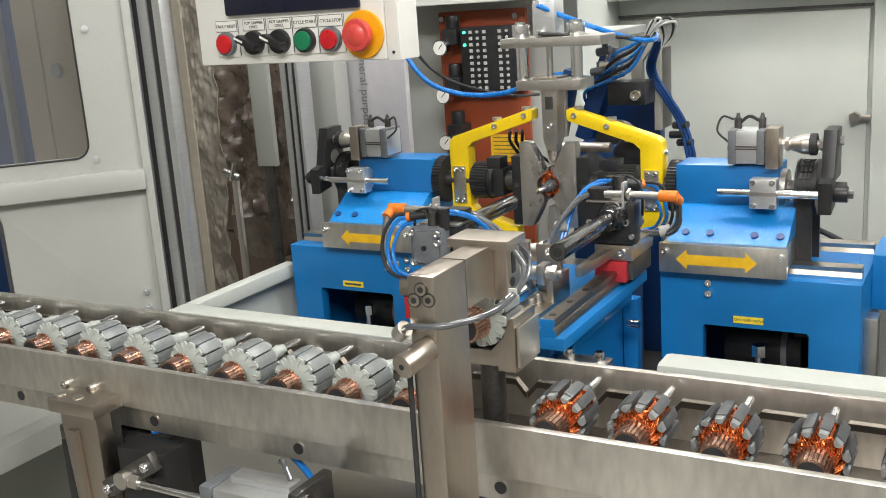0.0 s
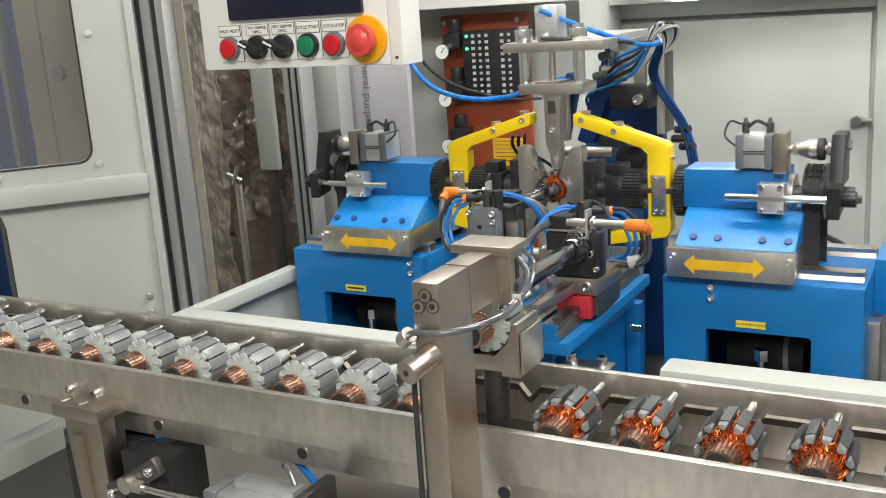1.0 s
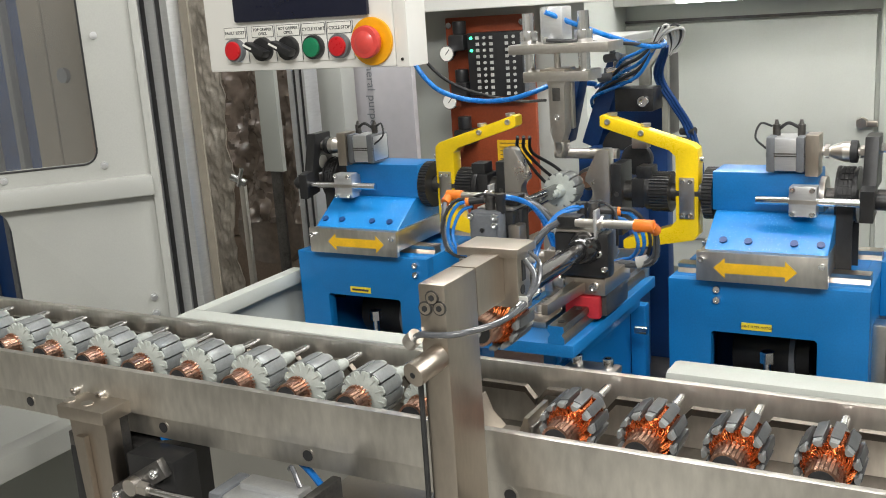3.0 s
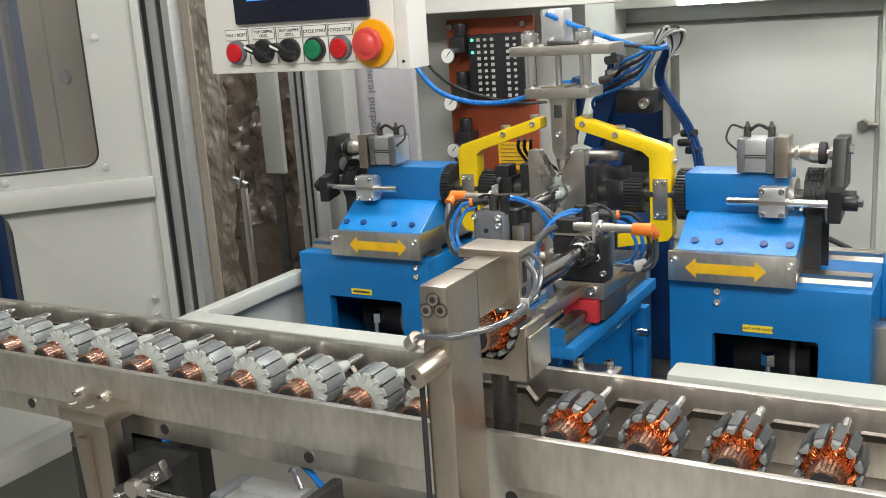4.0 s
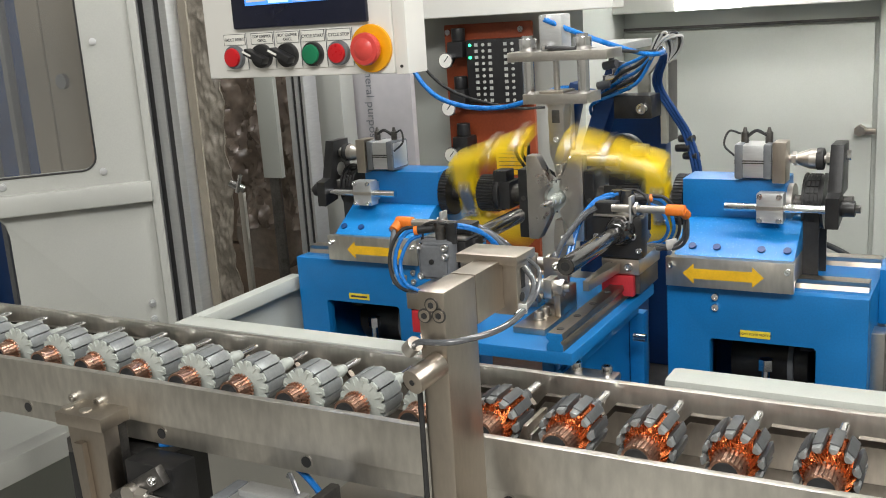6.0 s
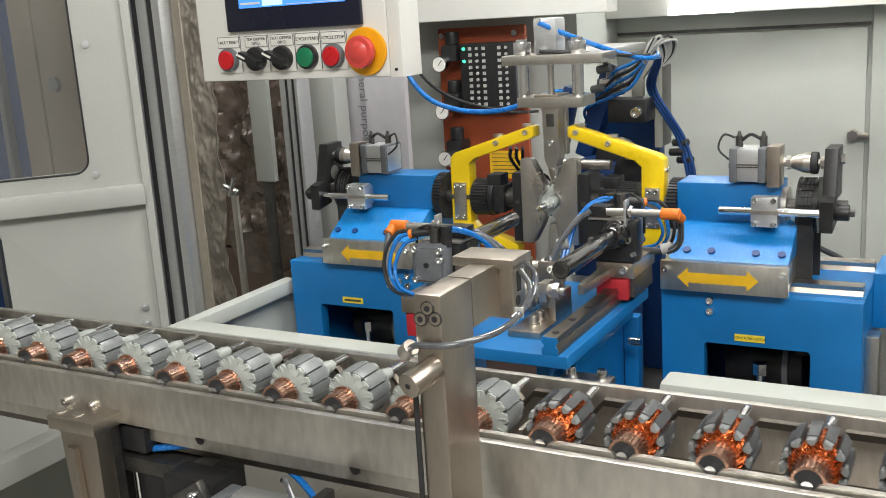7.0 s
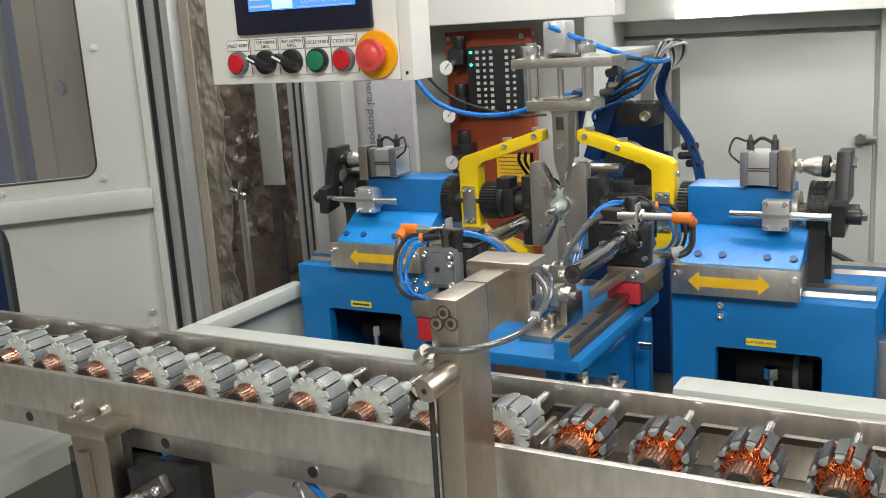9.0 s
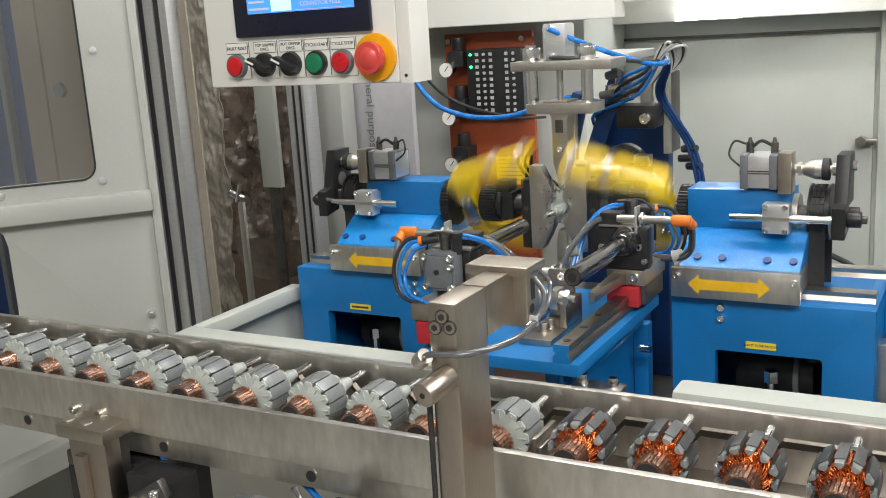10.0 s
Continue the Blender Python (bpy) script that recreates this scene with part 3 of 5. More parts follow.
# ---- pneumatic panel at the back ----
def pneumatic_panel():
    p = thing("pneumatic_panel", (-0.899, 2.27, 0.72), "orange painted panel with a black valve island, regulators and dial gauges", "pneumatic panel")

    def L(x, y, z):
        return (x + 0.915, y - 2.27, z - 0.72)

    part("back_plate", box(B(), L(-1.014, 2.27, 0.72), L(-0.818, 2.282, 1.303), 0.003), ORANGE, p)
    for x, z in ((-0.838, 1.288), (-1.002, 1.288)):
        part("plate_screw", cyl(B(), L(x, 2.27, z), L(x, 2.262, z), 0.006, 12), CHROME, p)
    isl = part("valve_island", box(B(), L(-0.942, 2.225, 1.146), L(-0.822, 2.27, 1.272), 0.003), BLACK, p, "black valve island with rows of pale buttons")
    for r in range(10):
        z = 1.262 - r * 0.0122
        for k, x in enumerate((-0.918, -0.903, -0.888, -0.854, -0.839)):
            if k in (1, 4):
                part("valve_button", cyl(B(), L(x, 2.226, z), L(x, 2.222, z), 0.0030, 10), DULLWHITE, isl)
            else:
                part("valve_button", box(B(), L(x - 0.0031, 2.222, z - 0.0031), L(x + 0.0031, 2.226, z + 0.0031)), DULLWHITE, isl)
    for r in (0, 2):
        z = 1.262 - r * 0.0122
        part("status_light", cyl(B(), L(-0.932, 2.226, z), L(-0.932, 2.222, z), 0.0028, 10), LED, isl, "lit green status light")
    part("fitting_block", box(B(), L(-0.826, 2.23, 1.150), L(-0.812, 2.262, 1.262), 0.003), GREYPL, isl)
    for z in (1.234, 1.138, 1.042):
        rg = part("regulator", box(B(), L(-0.986, 2.225, z + 0.004), L(-0.950, 2.27, z + 0.036), 0.005), BLACK, p, "black pressure regulator with a dial gauge")
        part("knob", cyl(B(), L(-0.968, 2.245, z + 0.036), L(-0.968, 2.245, z + 0.062), 0.014, 20, bevel=0.002), BLACK, rg)
        g = part("gauge", cyl(B(), L(-0.984, 2.235, z), L(-0.984, 2.214, z), 0.0165, 28, bevel=0.0015), CHROME, rg, "chrome rimmed dial gauge")
        g2 = part("dial", cyl(B(), L(-0.984, 2.2138, z), L(-0.984, 2.213, z), 0.0142, 28), LABEL, rg, "white dial face")
        m = Matrix.Translation(L(-0.984, 2.2125, z)) @ Matrix.Rotation(radians(40), 4, "Y")
        part("needle", box(B(), (-0.0008, -0.0004, -0.003), (0.0008, 0.0004, 0.011), 0, m), INK, rg)
    # deeper yellow holds the shade that falls on this label
    y = part("warning_label", box(B(), L(-0.908, 2.2685, 0.995), L(-0.832, 2.27, 1.052)), ARROW, p, "yellow warning label with lines of dark text")
    for k in range(6):
        part("text_bar", box(B(), L(-0.902, 2.268, 1.045 - 0.008 * k), L(-0.842 - 0.008 * (k % 3), 2.2686, 1.0463 - 0.008 * k)), INK, y)
    return p


pneumatic_panel()


# ---- winding bases and headstocks ----
def winder_base(x0, x1, n0, n1, sx, right):
    c = (x0 + x1) / 2
    p = thing("blue_machine_pedestal", (c, 1.64, 0.72), "blue enamelled machine base with a cut-out and a yellow label", "machine base", "blue winder bases")
    b = prism(B(), [(x0 - c, 0), (n0 - c, 0), (n0 - c, 0.180), (n0 - c + 0.003, 0.183), (n1 - c - 0.003, 0.183), (n1 - c, 0.180), (n1 - c, 0), (x1 - c, 0),
                    (x1 - c, 0.250), (x0 - c, 0.250)], "y", 0, 0.018, 0.0012)
    box(b, (x0 - c, 0.018, 0), (x0 - c + 0.016, 0.20, 0.250), 0.001)
    box(b, (x1 - c - 0.016, 0.018, 0), (x1 - c, 0.20, 0.250), 0.001)
    part("frame", b, BLUE, p)
    part("top_plate", box(B(), (x0 - c + 0.016, 0.018, 0.234), (x1 - c - 0.016, 0.20, 0.250), 0.001), BLUE, p)
    # darker blue stands for the shade inside the cut-out
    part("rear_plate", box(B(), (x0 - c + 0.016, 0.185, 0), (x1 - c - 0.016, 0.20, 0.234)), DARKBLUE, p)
    mo = part("motor", cyl(B(), (n0 - c + 0.01, 0.11, 0.128), (n1 - c - 0.02, 0.11, 0.128), 0.040, 32, bevel=0.003), BLACK, p, "black flyer motor inside the base")
    part("motor_flange", cyl(B(), (n1 - c - 0.045, 0.11, 0.128), (n1 - c - 0.038, 0.11, 0.128), 0.046, 32), GREYPL, mo)
    f = part("levelling_bolt", cyl(B(), ((n0 + n1) / 2 - c, 0.03, 0.05), ((n0 + n1) / 2 - c, 0.03, 0.150), 0.0055, 14), CHROME, p, "steel levelling bolt")
    part("nut", cyl(B(), ((n0 + n1) / 2 - c, 0.03, 0.137), ((n0 + n1) / 2 - c, 0.03, 0.152), 0.0095, 6), CHROME, f)
    part("foot_plate", box(B(), (x0 - c, 0.0, -0.02), (x1 - c, 0.2, 0.0)), DARKSTEEL, p)
    lc = (n0 + n1) / 2 - c + (-0.0075 if right else -0.004)
    lab = part("label_plate", box(B(), (lc - 0.0185, -0.0012, 0.1895), (lc + 0.0185, 0, 0.1985)), YLABEL, p, "yellow label")
    if right:
        text("label_text", "RIGHT FLYER MOTOR", 0.0042, pose(lc, -0.0014, 0.194, 90, 0, 0), INK, lab)
    else:
        part("text_bar", box(B(), (lc - 0.015, -0.0016, 0.1925), (lc + 0.015, -0.0011, 0.1955)), INK, lab)
    for z in (0.240, 0.226):
        part("cap_screw", cap_screw(B(), (sx - c, 0.001, z), (sx - c, -0.005, z), 0.0048), CHROME, p)
    for y in (0.03, 0.15):
        b = prism(B(), [(y, 0.250), (y + 0.022, 0.250), (y + 0.019, 0.256), (y + 0.022, 0.262), (y, 0.262), (y + 0.003, 0.256)], "x", x0 - c + 0.004, x1 - c - 0.004)
        part("slide_rail", b, NICKEL, p, "ground steel slide rail")
    if right:
        b = box(B(), (x1 - c + 0.0, 0.10, 0.19), (x1 - c + 0.06, 0.20, 0.262), 0.002)
        part("side_bracket", b, BLUE, p)
        part("side_plate", box(B(), (x1 - c, 0.030, 0.09), (x1 - c + 0.016, 0.06, 0.20), 0.002), STEEL, p)
        part("side_motor", cyl(B(), (x1 - c + 0.06, 0.10, 0.215), (x1 - c + 0.15, 0.10, 0.215), 0.036, 30, bevel=0.003), STEEL, p, "steel motor flange")
    return p


winder_base(-0.344, -0.100, -0.289, -0.159, -0.281, True)
winder_base(-0.942, -0.706, -0.890, -0.758, -0.726, False)


def headstock(s):
    """s = 1: right, -1: left; local x runs outwards times s, from the winding middle."""
    h = thing("winder_headstock", (XC, YA, 0.984), "blue headstock with yellow flyer, black gears and steel jaw", "headstock", "flyer headstocks")
    za, y0 = ZA - 0.984, YA

    def X(u):
        return s * u

    # slide plate with the arrow
    part("slide_plate", box(B(), (X(0.186), 1.63 - y0, -0.002), (X(0.338), 1.80 - y0, 0.028), 0.001), STEEL, h, "ground steel slide plate")
    pl = part("front_plate", box(B(), (X(0.184), 1.622 - y0, -0.009), (X(0.341), 1.6298 - y0, 0.029), 0.0008), RAIL, h, "ground steel plate with a yellow double arrow")
    pts = [(0.206, 0.009), (0.220, 0.022), (0.220, 0.0155), (0.292, 0.0155), (0.292, 0.022), (0.306, 0.009), (0.292, -0.004), (0.292, 0.0025), (0.220, 0.0025), (0.220, -0.004)]
    part("arrow", prism(B(), [(X(u), v) for u, v in pts], "y", 1.6214 - y0, 1.6222 - y0), ARROW, pl, "yellow printed double arrow")
    for u in (0.191, 0.334):
        part("cap_screw", cap_screw(B(), (X(u), 1.622 - y0, 0.019), (X(u), 1.617 - y0, 0.019), 0.0040), CHROME, pl)
    # blue casting: foot flare and upper block
    body = B()
    prof = [(1.638 - y0, 0.028), (1.80 - y0, 0.028), (1.775 - y0, 0.066), (1.700 - y0, 0.066), (1.690 - y0, 0.062)]
    prism(body, prof, "x", X(0.190), X(0.338), 0.002)
    bd = part("casting_foot", body, BLUEWET, h, "sloping blue casting foot flecked with oil drops")
    # dark discs colour in the shade of the foot's pockets
    for u in (0.211, 0.242, 0.297, 0.328):
        part("hole", cyl(B(), (X(u), 1.652 - y0, 0.0355), (X(u), 1.6495 - y0, 0.0390), 0.0048, 16), DARKBLUE, bd)
    blk = part("block", box(B(), (X(0.185), 1.699 - y0, 0.0655), (X(0.315), 1.757 - y0, 0.116), 0.0015), BLUE, h, "blue enamelled block")
    part("bearing_ring", cyl(B(), (X(0.315), 0, za), (X(0.322), 0, za), 0.026, 28), STEEL, h)
    # outer drive
    part("outer_shaft", cyl(B(), (X(0.322), 0, za), (X(0.392), 0, za), 0.011, 20), DARKSTEEL, h)
    dr = part("belt_drum", cyl(B(), (X(0.337), 0, za + 0.004), (X(0.358), 0, za + 0.004), 0.033, 40), BLACK, h, "black belt drum with a ribbed belt")
    b = B()
    for k in range(22):
        a = radians(360 / 22 * k)
        c = Vector((0, 0.0335 * math.cos(a), za + 0.004 + 0.0335 * math.sin(a)))
        m = Matrix.Translation(c) @ Matrix.Rotation(a, 4, "X")
        for u in (0.3425, 0.3475, 0.3525):
            box(b, (X(u) - 0.0019, -0.0012, -0.0040), (X(u) + 0.0019, 0.0012, 0.0040), 0, m)
    tagged(part("belt_cleat", b, RUBBER, dr, "black belt cleats"), kind="stuff")
    b = box(B(), (X(0.338), -0.033, -0.105), (X(0.357), -0.030, za), 0)
    box(b, (X(0.338), 0.030, -0.105), (X(0.357), 0.033, za), 0)
    part("drive_belt", b, RUBBER, h, "black ribbed drive belt")
    for u in (0.335, 0.358):
        part("drum_flange", cyl(B(), (X(u), 0, za + 0.004), (X(u + 0.0025), 0, za + 0.004), 0.0355, 40), BLACK, dr)
    arm = prism(B(), [(-0.030, za + 0.018), (-0.030, za - 0.012), (-0.064, za - 0.018), (-0.064, za + 0.020), (-0.046, za + 0.024), (-0.030, za + 0.080), (0.010, za + 0.080), (0.010, za + 0.018)],
                "x", X(0.368), X(0.384), 0.0015)
    ab = part("shifter_arm", arm, BLACK, h, "black shifter arm")
    part("arm_bore", cyl(B(), (X(0.3676), -0.016, za + 0.034), (X(0.3684), -0.016, za + 0.034), 0.011, 24), DULLWHITE, ab)
    part("end_cap", cyl(B(), (X(0.384), -0.044, za + 0.004), (X(0.400), -0.044, za + 0.004), 0.010, 18, bevel=0.001), BLACK, ab)
    part("end_nut", cyl(B(), (X(0.400), -0.044, za + 0.004), (X(0.406), -0.044, za + 0.004), 0.005, 6), DARKSTEEL, ab)
    part("arm_nut", cyl(B(), (X(0.384), -0.014, za + 0.065), (X(0.390), -0.014, za + 0.065), 0.006, 6), CHROME, ab)
    part("guide_rod", cyl(B(), (X(0.246), -0.054, za + 0.004), (X(0.372), -0.054, za + 0.004), 0.0052, 18, bevel=0.0006), CHROME, h, "chrome guide rod")
    part("block_foot", box(B(), (X(0.290), -0.0395, za - 0.010), (X(0.314), -0.0285, za + 0.018), 0.001), ALU, h)
    gb = part("guide_block", box(B(), (X(0.286), -0.060, za - 0.015), (X(0.319), -0.0395, za + 0.023), 0.0025), ALU, h, "aluminium linear bearing block")
    part("block_groove", box(B(), (X(0.2855), -0.0605, za + 0.0015), (X(0.3195), -0.050, za + 0.0065), 0), STEEL, gb)
    for u in (0.291, 0.314):
        for z in (-0.011, 0.019):
            part("cap_screw", cap_screw(B(), (X(u), -0.060, za + z), (X(u), -0.0640, za + z), 0.0034), CHROME, gb)
    # compact air cylinder on top
    zc = 0.116
    ac = part("air_cylinder", box(B(), (X(0.254), -0.040, zc + 0.004), (X(0.302), 0.004, zc + 0.046), 0.004), ALU, h, "ribbed aluminium compact air cylinder")
    # dark strips paint in the shade of the body's groove
    for z0 in (0.0235, 0.0265):
        part("rib", box(B(), (X(0.2545), -0.0412, zc + z0 - 0.001), (X(0.3015), -0.0398, zc + z0 + 0.0004)), DARKSTEEL, ac)
    for u in (0.2545, 0.290):
        part("end_cover", box(B(), (X(u), -0.0416, zc + 0.003), (X(u + 0.011), 0.0055, zc + 0.0472), 0.003), GREYPL, ac, "grey cast end cover")
    part("mount_plate", box(B(), (X(0.302), -0.044, zc - 0.001), (X(0.318), -0.014, zc + 0.050), 0.001), NICKEL, ac, "brown-grey steel mounting plate")
    for u in (0.263, 0.293):
        b = cyl(B(), (X(u), -0.018, zc + 0.046), (X(u), -0.018, zc + 0.060), 0.0048, 14)
        cyl(b, (X(u), -0.018, zc + 0.060), (X(u), -0.018, zc + 0.066), 0.0032, 12, 0.0018)
        part("flow_fitting", b, DARKSTEEL, ac, "small air fitting")
    part("air_line", tube(B(), [(X(0.258), -0.020, zc + 0.058), (X(0.245), -0.026, zc + 0.062), (X(0.240), -0.032, zc + 0.045), (X(0.254), -0.036, zc + 0.032)], 0.0014, 8), RUBBER, ac)
    part("air_line", tube(B(), [(X(0.266), -0.018, zc + 0.054), (X(0.278), -0.022, zc + 0.062), (X(0.291), -0.020, zc + 0.056)], 0.0022, 8), RUBBER, ac)
    zj = zc + 0.026
    b = cyl(B(), (X(0.318), -0.014, zj), (X(0.330), -0.014, zj), 0.006, 18)
    cyl(b, (X(0.321), -0.014, zj), (X(0.326), -0.014, zj), 0.009, 6)
    cyl(b, (X(0.328), -0.014, zj), (X(0.342), -0.014, zj), 0.0075, 22, 0.0125)
    cyl(b, (X(0.342), -0.014, zj), (X(0.352), -0.014, zj), 0.0128, 22)
    part("float_joint", b, STEEL, ac, "bright float joint")
    part("joint_boot", cyl(B(), (X(0.350), -0.014, zj), (X(0.359), -0.014, zj), 0.0140, 22, bevel=0.002), RUBBER, ac)
    b = cyl(B(), (X(0.359), -0.014, zj), (X(0.369), -0.014, zj), 0.005, 14)
    cyl(b, (X(0.362), -0.014, zj), (X(0.367), -0.014, zj), 0.008, 6)
    part("rod_nut", b, STEEL, ac)
    # inner spindle
    part("outer_gear", gear(B(), X(0.171), X(0.1845), 0.035, 44), BLACK, h, "black toothed pulley", at=(0, 0, za))
    part("spindle", cyl(B(), (X(0.055), 0, za), (X(0.185), 0, za), 0.0125, 24), DARKSTEEL, h)
    part("inner_gear", gear(B(), X(0.098), X(0.124), 0.0275, 36), BLACK, h, "black toothed pulley", at=(0, 0, za))
    part("hub_ring", cyl(B(), (X(0.090), 0, za), (X(0.098), 0, za), 0.0255, 32, bevel=0.001), BLACK, h)
    b = box(B(), (X(0.072), -0.020, za - 0.020), (X(0.090), 0.020, za + 0.020), 0.002)
    box(b, (X(0.078), -0.016, za + 0.018), (X(0.100), 0.012, za + 0.036), 0.002)
    part("clamp", b, BLACK, h, "black clamp block on the spindle")
    part("collar", cyl(B(), (X(0.058), 0, za), (X(0.072), 0, za), 0.0145, 24), DARKSTEEL, h)
    jb = part("jaw_carrier", box(B(), (X(0.043) + 0.001, -0.022, za - 0.060), (X(0.058) + 0.001, 0.024, za + 0.040), 0.0015), BLACK, h, "black jaw carrier")
    part("socket", cyl(B(), (X(0.0505) + 0.001, -0.0224, za - 0.002), (X(0.0505) + 0.001, -0.0215, za - 0.002), 0.0035, 12), DARKSTEEL, jb)
    r = 0.0165
    pts = [(0.043, 0.058), (0.042, 0.060), (0.040, 0.061), (0.029, 0.0610), (0.0255, 0.0590), (0.0215, 0.052), (0.0160, 0.042), (0.0100, 0.030), (0.0065, 0.0215)]
    arc = [(r * math.cos(radians(a)), r * math.sin(radians(a))) for a in (66, 50, 30, 10, -10, -30, -50, -66)]
    pts = pts + arc + [(u, -v) for u, v in pts[::-1]]
    part("winding_jaw", prism(B(), [(X(u) + 0.001, za + v) for u, v in pts], "y", -0.026, -0.006, 0.003), POLISHED, h, "polished steel winding jaw with flared guide edges")
    # flyer, turns about the axis
    fl = new("flyer")
    fl.parent = h
    fl.location = (0, 0, za)
    out = [(0.162, 0.052), (0.161, 0.060), (0.154, 0.066), (0.030, 0.106), (0.026, 0.104), (0.026, 0.091), (0.030, 0.088), (0.122, 0.058), (0.131, 0.050),
           (0.131, -0.038), (0.124, -0.046), (0.060, -0.066), (0.056, -0.069), (0.056, -0.079), (0.060, -0.082), (0.156, -0.064), (0.162, -0.056)]
    part("flyer_frame", prism(B(), [(X(u), v) for u, v in out], "y", -0.012, 0.012, 0.0018), YELLOW, fl, "yellow enamelled flyer frame")
    part("hub", cyl(B(), (X(0.126), 0, 0), (X(0.172), 0, 0), 0.0112, 28), DARKSTEEL, fl)
    fp = part("cover_plate", box(B(), (X(0.1365), -0.0145, -0.034), (X(0.1570), -0.0118, 0.022), 0.001), POLISHED, fl, "polished steel cover plate")
    for u in (0.1415, 0.1520):
        for z in (-0.029, 0.017):
            part("plate_screw", cap_screw(B(), (X(u), -0.0145, z), (X(u), -0.018, z), 0.0032), CHROME, fl)
    for u, v in ((0.038, 0.0965), (0.085, 0.0815)):
        b = cap_screw(B(), (X(u), -0.012, v), (X(u), -0.0155, v), 0.0040)
        cyl(b, (X(u + 0.002), 0.002, v + 0.007), (X(u + 0.002), 0.002, v + 0.0112), 0.0070, 18)
        part("wire_roller", b, STEEL, fl, "small bright wire roller")
    part("side_screw", cyl(B(), (X(0.162), -0.002, 0.045), (X(0.167), -0.002, 0.045), 0.0042, 12), CHROME, fl)
    return h, fl


right_head, right_flyer = headstock(1)
left_head, left_flyer = headstock(-1)


# ---- top gripper over the winding place ----
def top_gripper():
    g = thing("top_gripper", (XC, YA, 1.258), "steel top gripper with twin guide pillars and an air cylinder", "gripper")

    def z(v):
        return v - 1.258

    part("bridge_plate", box(B(), (-0.060, -0.032, 0), (0.086, 0.030, 0.013), 0.001), STEEL, g)
    part("support_arm", box(B(), (-0.020, 0.030, 0.0), (0.050, 0.28, 0.012), 0.002), ALU, g, "grey support arm to the back frame")
    for x in (-0.042, 0.040):
        p = part("guide_bush", cyl(B(), (x, 0, 0.013), (x, 0, 0.030), 0.0125, 22, bevel=0.001), CHROME, g)
        part("bush_cap", cyl(B(), (x, 0, 0.030), (x, 0, 0.034), 0.0065, 16), CHROME, p)
    ac = part("air_cylinder", box(B(), (-0.017, -0.018, 0.013), (0.017, 0.018, 0.062), 0.004), ALU, g, "aluminium air cylinder")
    for zz in (0.018, 0.058):
        part("air_fitting", cyl(B(), (-0.004, -0.018, zz), (-0.004, -0.028, zz), 0.0045, 12), CHROME, ac)
    mv = new("slide")
    mv.parent = g
    b = box(B(), (-0.041, -0.028, z(1.199)), (0.055, 0.026, z(1.213)), 0.001)
    part("slide_plate", b, STEEL, mv)
    part("slide_step", box(B(), (-0.018, -0.022, z(1.211)), (0.018, 0.022, z(1.216)), 0.001), NICKEL, mv)
    for x in (-0.042, 0.040):
        part("pillar", cyl(B(), (x, 0, z(1.211)), (x, 0, z(1.292)), 0.0082, 18), CHROME, mv)
    part("piston_rod", cyl(B(), (0, 0, z(1.216)), (0, 0, z(1.275)), 0.0045, 14), STEEL, mv)
    stem = [(-0.010, 1.199), (-0.007, 1.192), (-0.0065, 1.128), (-0.001, 1.114), (0.010, 1.114), (0.0155, 1.128), (0.0165, 1.192), (0.020, 1.199)]
    part("finger_stem", prism(B(), [(x, z(v)) for x, v in stem], "y", -0.020, 0.004, 0.001), STEEL, mv)
    part("stem_back", box(B(), (0.0005, 0.0045, z(1.130)), (0.0185, 0.016, z(1.199)), 0.001), STEEL, mv)
    # thin dark plate stands for the shaded slot in the stem
    part("clevis", box(B(), (-0.001, -0.0207, z(1.172)), (0.0105, -0.0195, z(1.190)), 0.0004), DARKSTEEL, mv)
    part("stem_screw", cap_screw(B(), (0.0048, -0.020, z(1.149)), (0.0048, -0.0235, z(1.149)), 0.0042), CHROME, mv)
    tip = [(-0.003, 1.1145), (-0.002, 1.104), (0.0015, 1.093), (0.0085, 1.093), (0.012, 1.104), (0.013, 1.1145), (0.0105, 1.1145), (0.0095, 1.104), (0.007, 1.097), (0.003, 1.097), (0.0005, 1.104), (-0.0005, 1.1145)]
    part("finger_tip", prism(B(), [(x, z(v)) for x, v in tip], "y", -0.018, 0.004, 0.001), STEEL, mv)
    return g, mv


gripper, gripper_slide = top_gripper()


def lower_support():
    s = thing("lower_support", (XC, YA + 0.0, 0.72), "steel lower support finger on a blue column", "support")
    part("column", box(B(), (-0.022, -0.01, 0), (0.022, 0.05, 0.215), 0.003), BLUE, s)
    part("finger", prism(B(), [(-0.009, 0.215), (0.009, 0.215), (0.009, 0.29), (0.005, 0.312), (-0.005, 0.312), (-0.009, 0.29)], "y", -0.012, 0.008, 0.001), STEEL, s)
    part("cross_plate", box(B(), (-0.10, -0.05, 0.205), (0.10, 0.06, 0.218), 0.002), STEEL, s, "bright steel cross plate")
    part("tail_spindle", cyl(B(), (0.012, 0.07, ZA - 0.72), (0.012, 0.20, ZA - 0.72), 0.017, 28, bevel=0.002), DARKSTEEL, s, "dark hollow collet spindle")
    part("collet", cyl(B(), (0.012, 0.066, ZA - 0.72), (0.012, 0.072, ZA - 0.72), 0.012, 24), COPPER, s)
    part("spindle_stand", box(B(), (-0.03, 0.14, 0.0), (0.05, 0.24, ZA - 0.72 + 0.03), 0.003), DARKBLUE, s)
    part("cross_bar", cyl(B(), (-0.05, 0.10, ZA - 0.72 + 0.034), (0.05, 0.10, ZA - 0.72 + 0.034), 0.008, 18), STEEL, s)
    return s


lower_support()


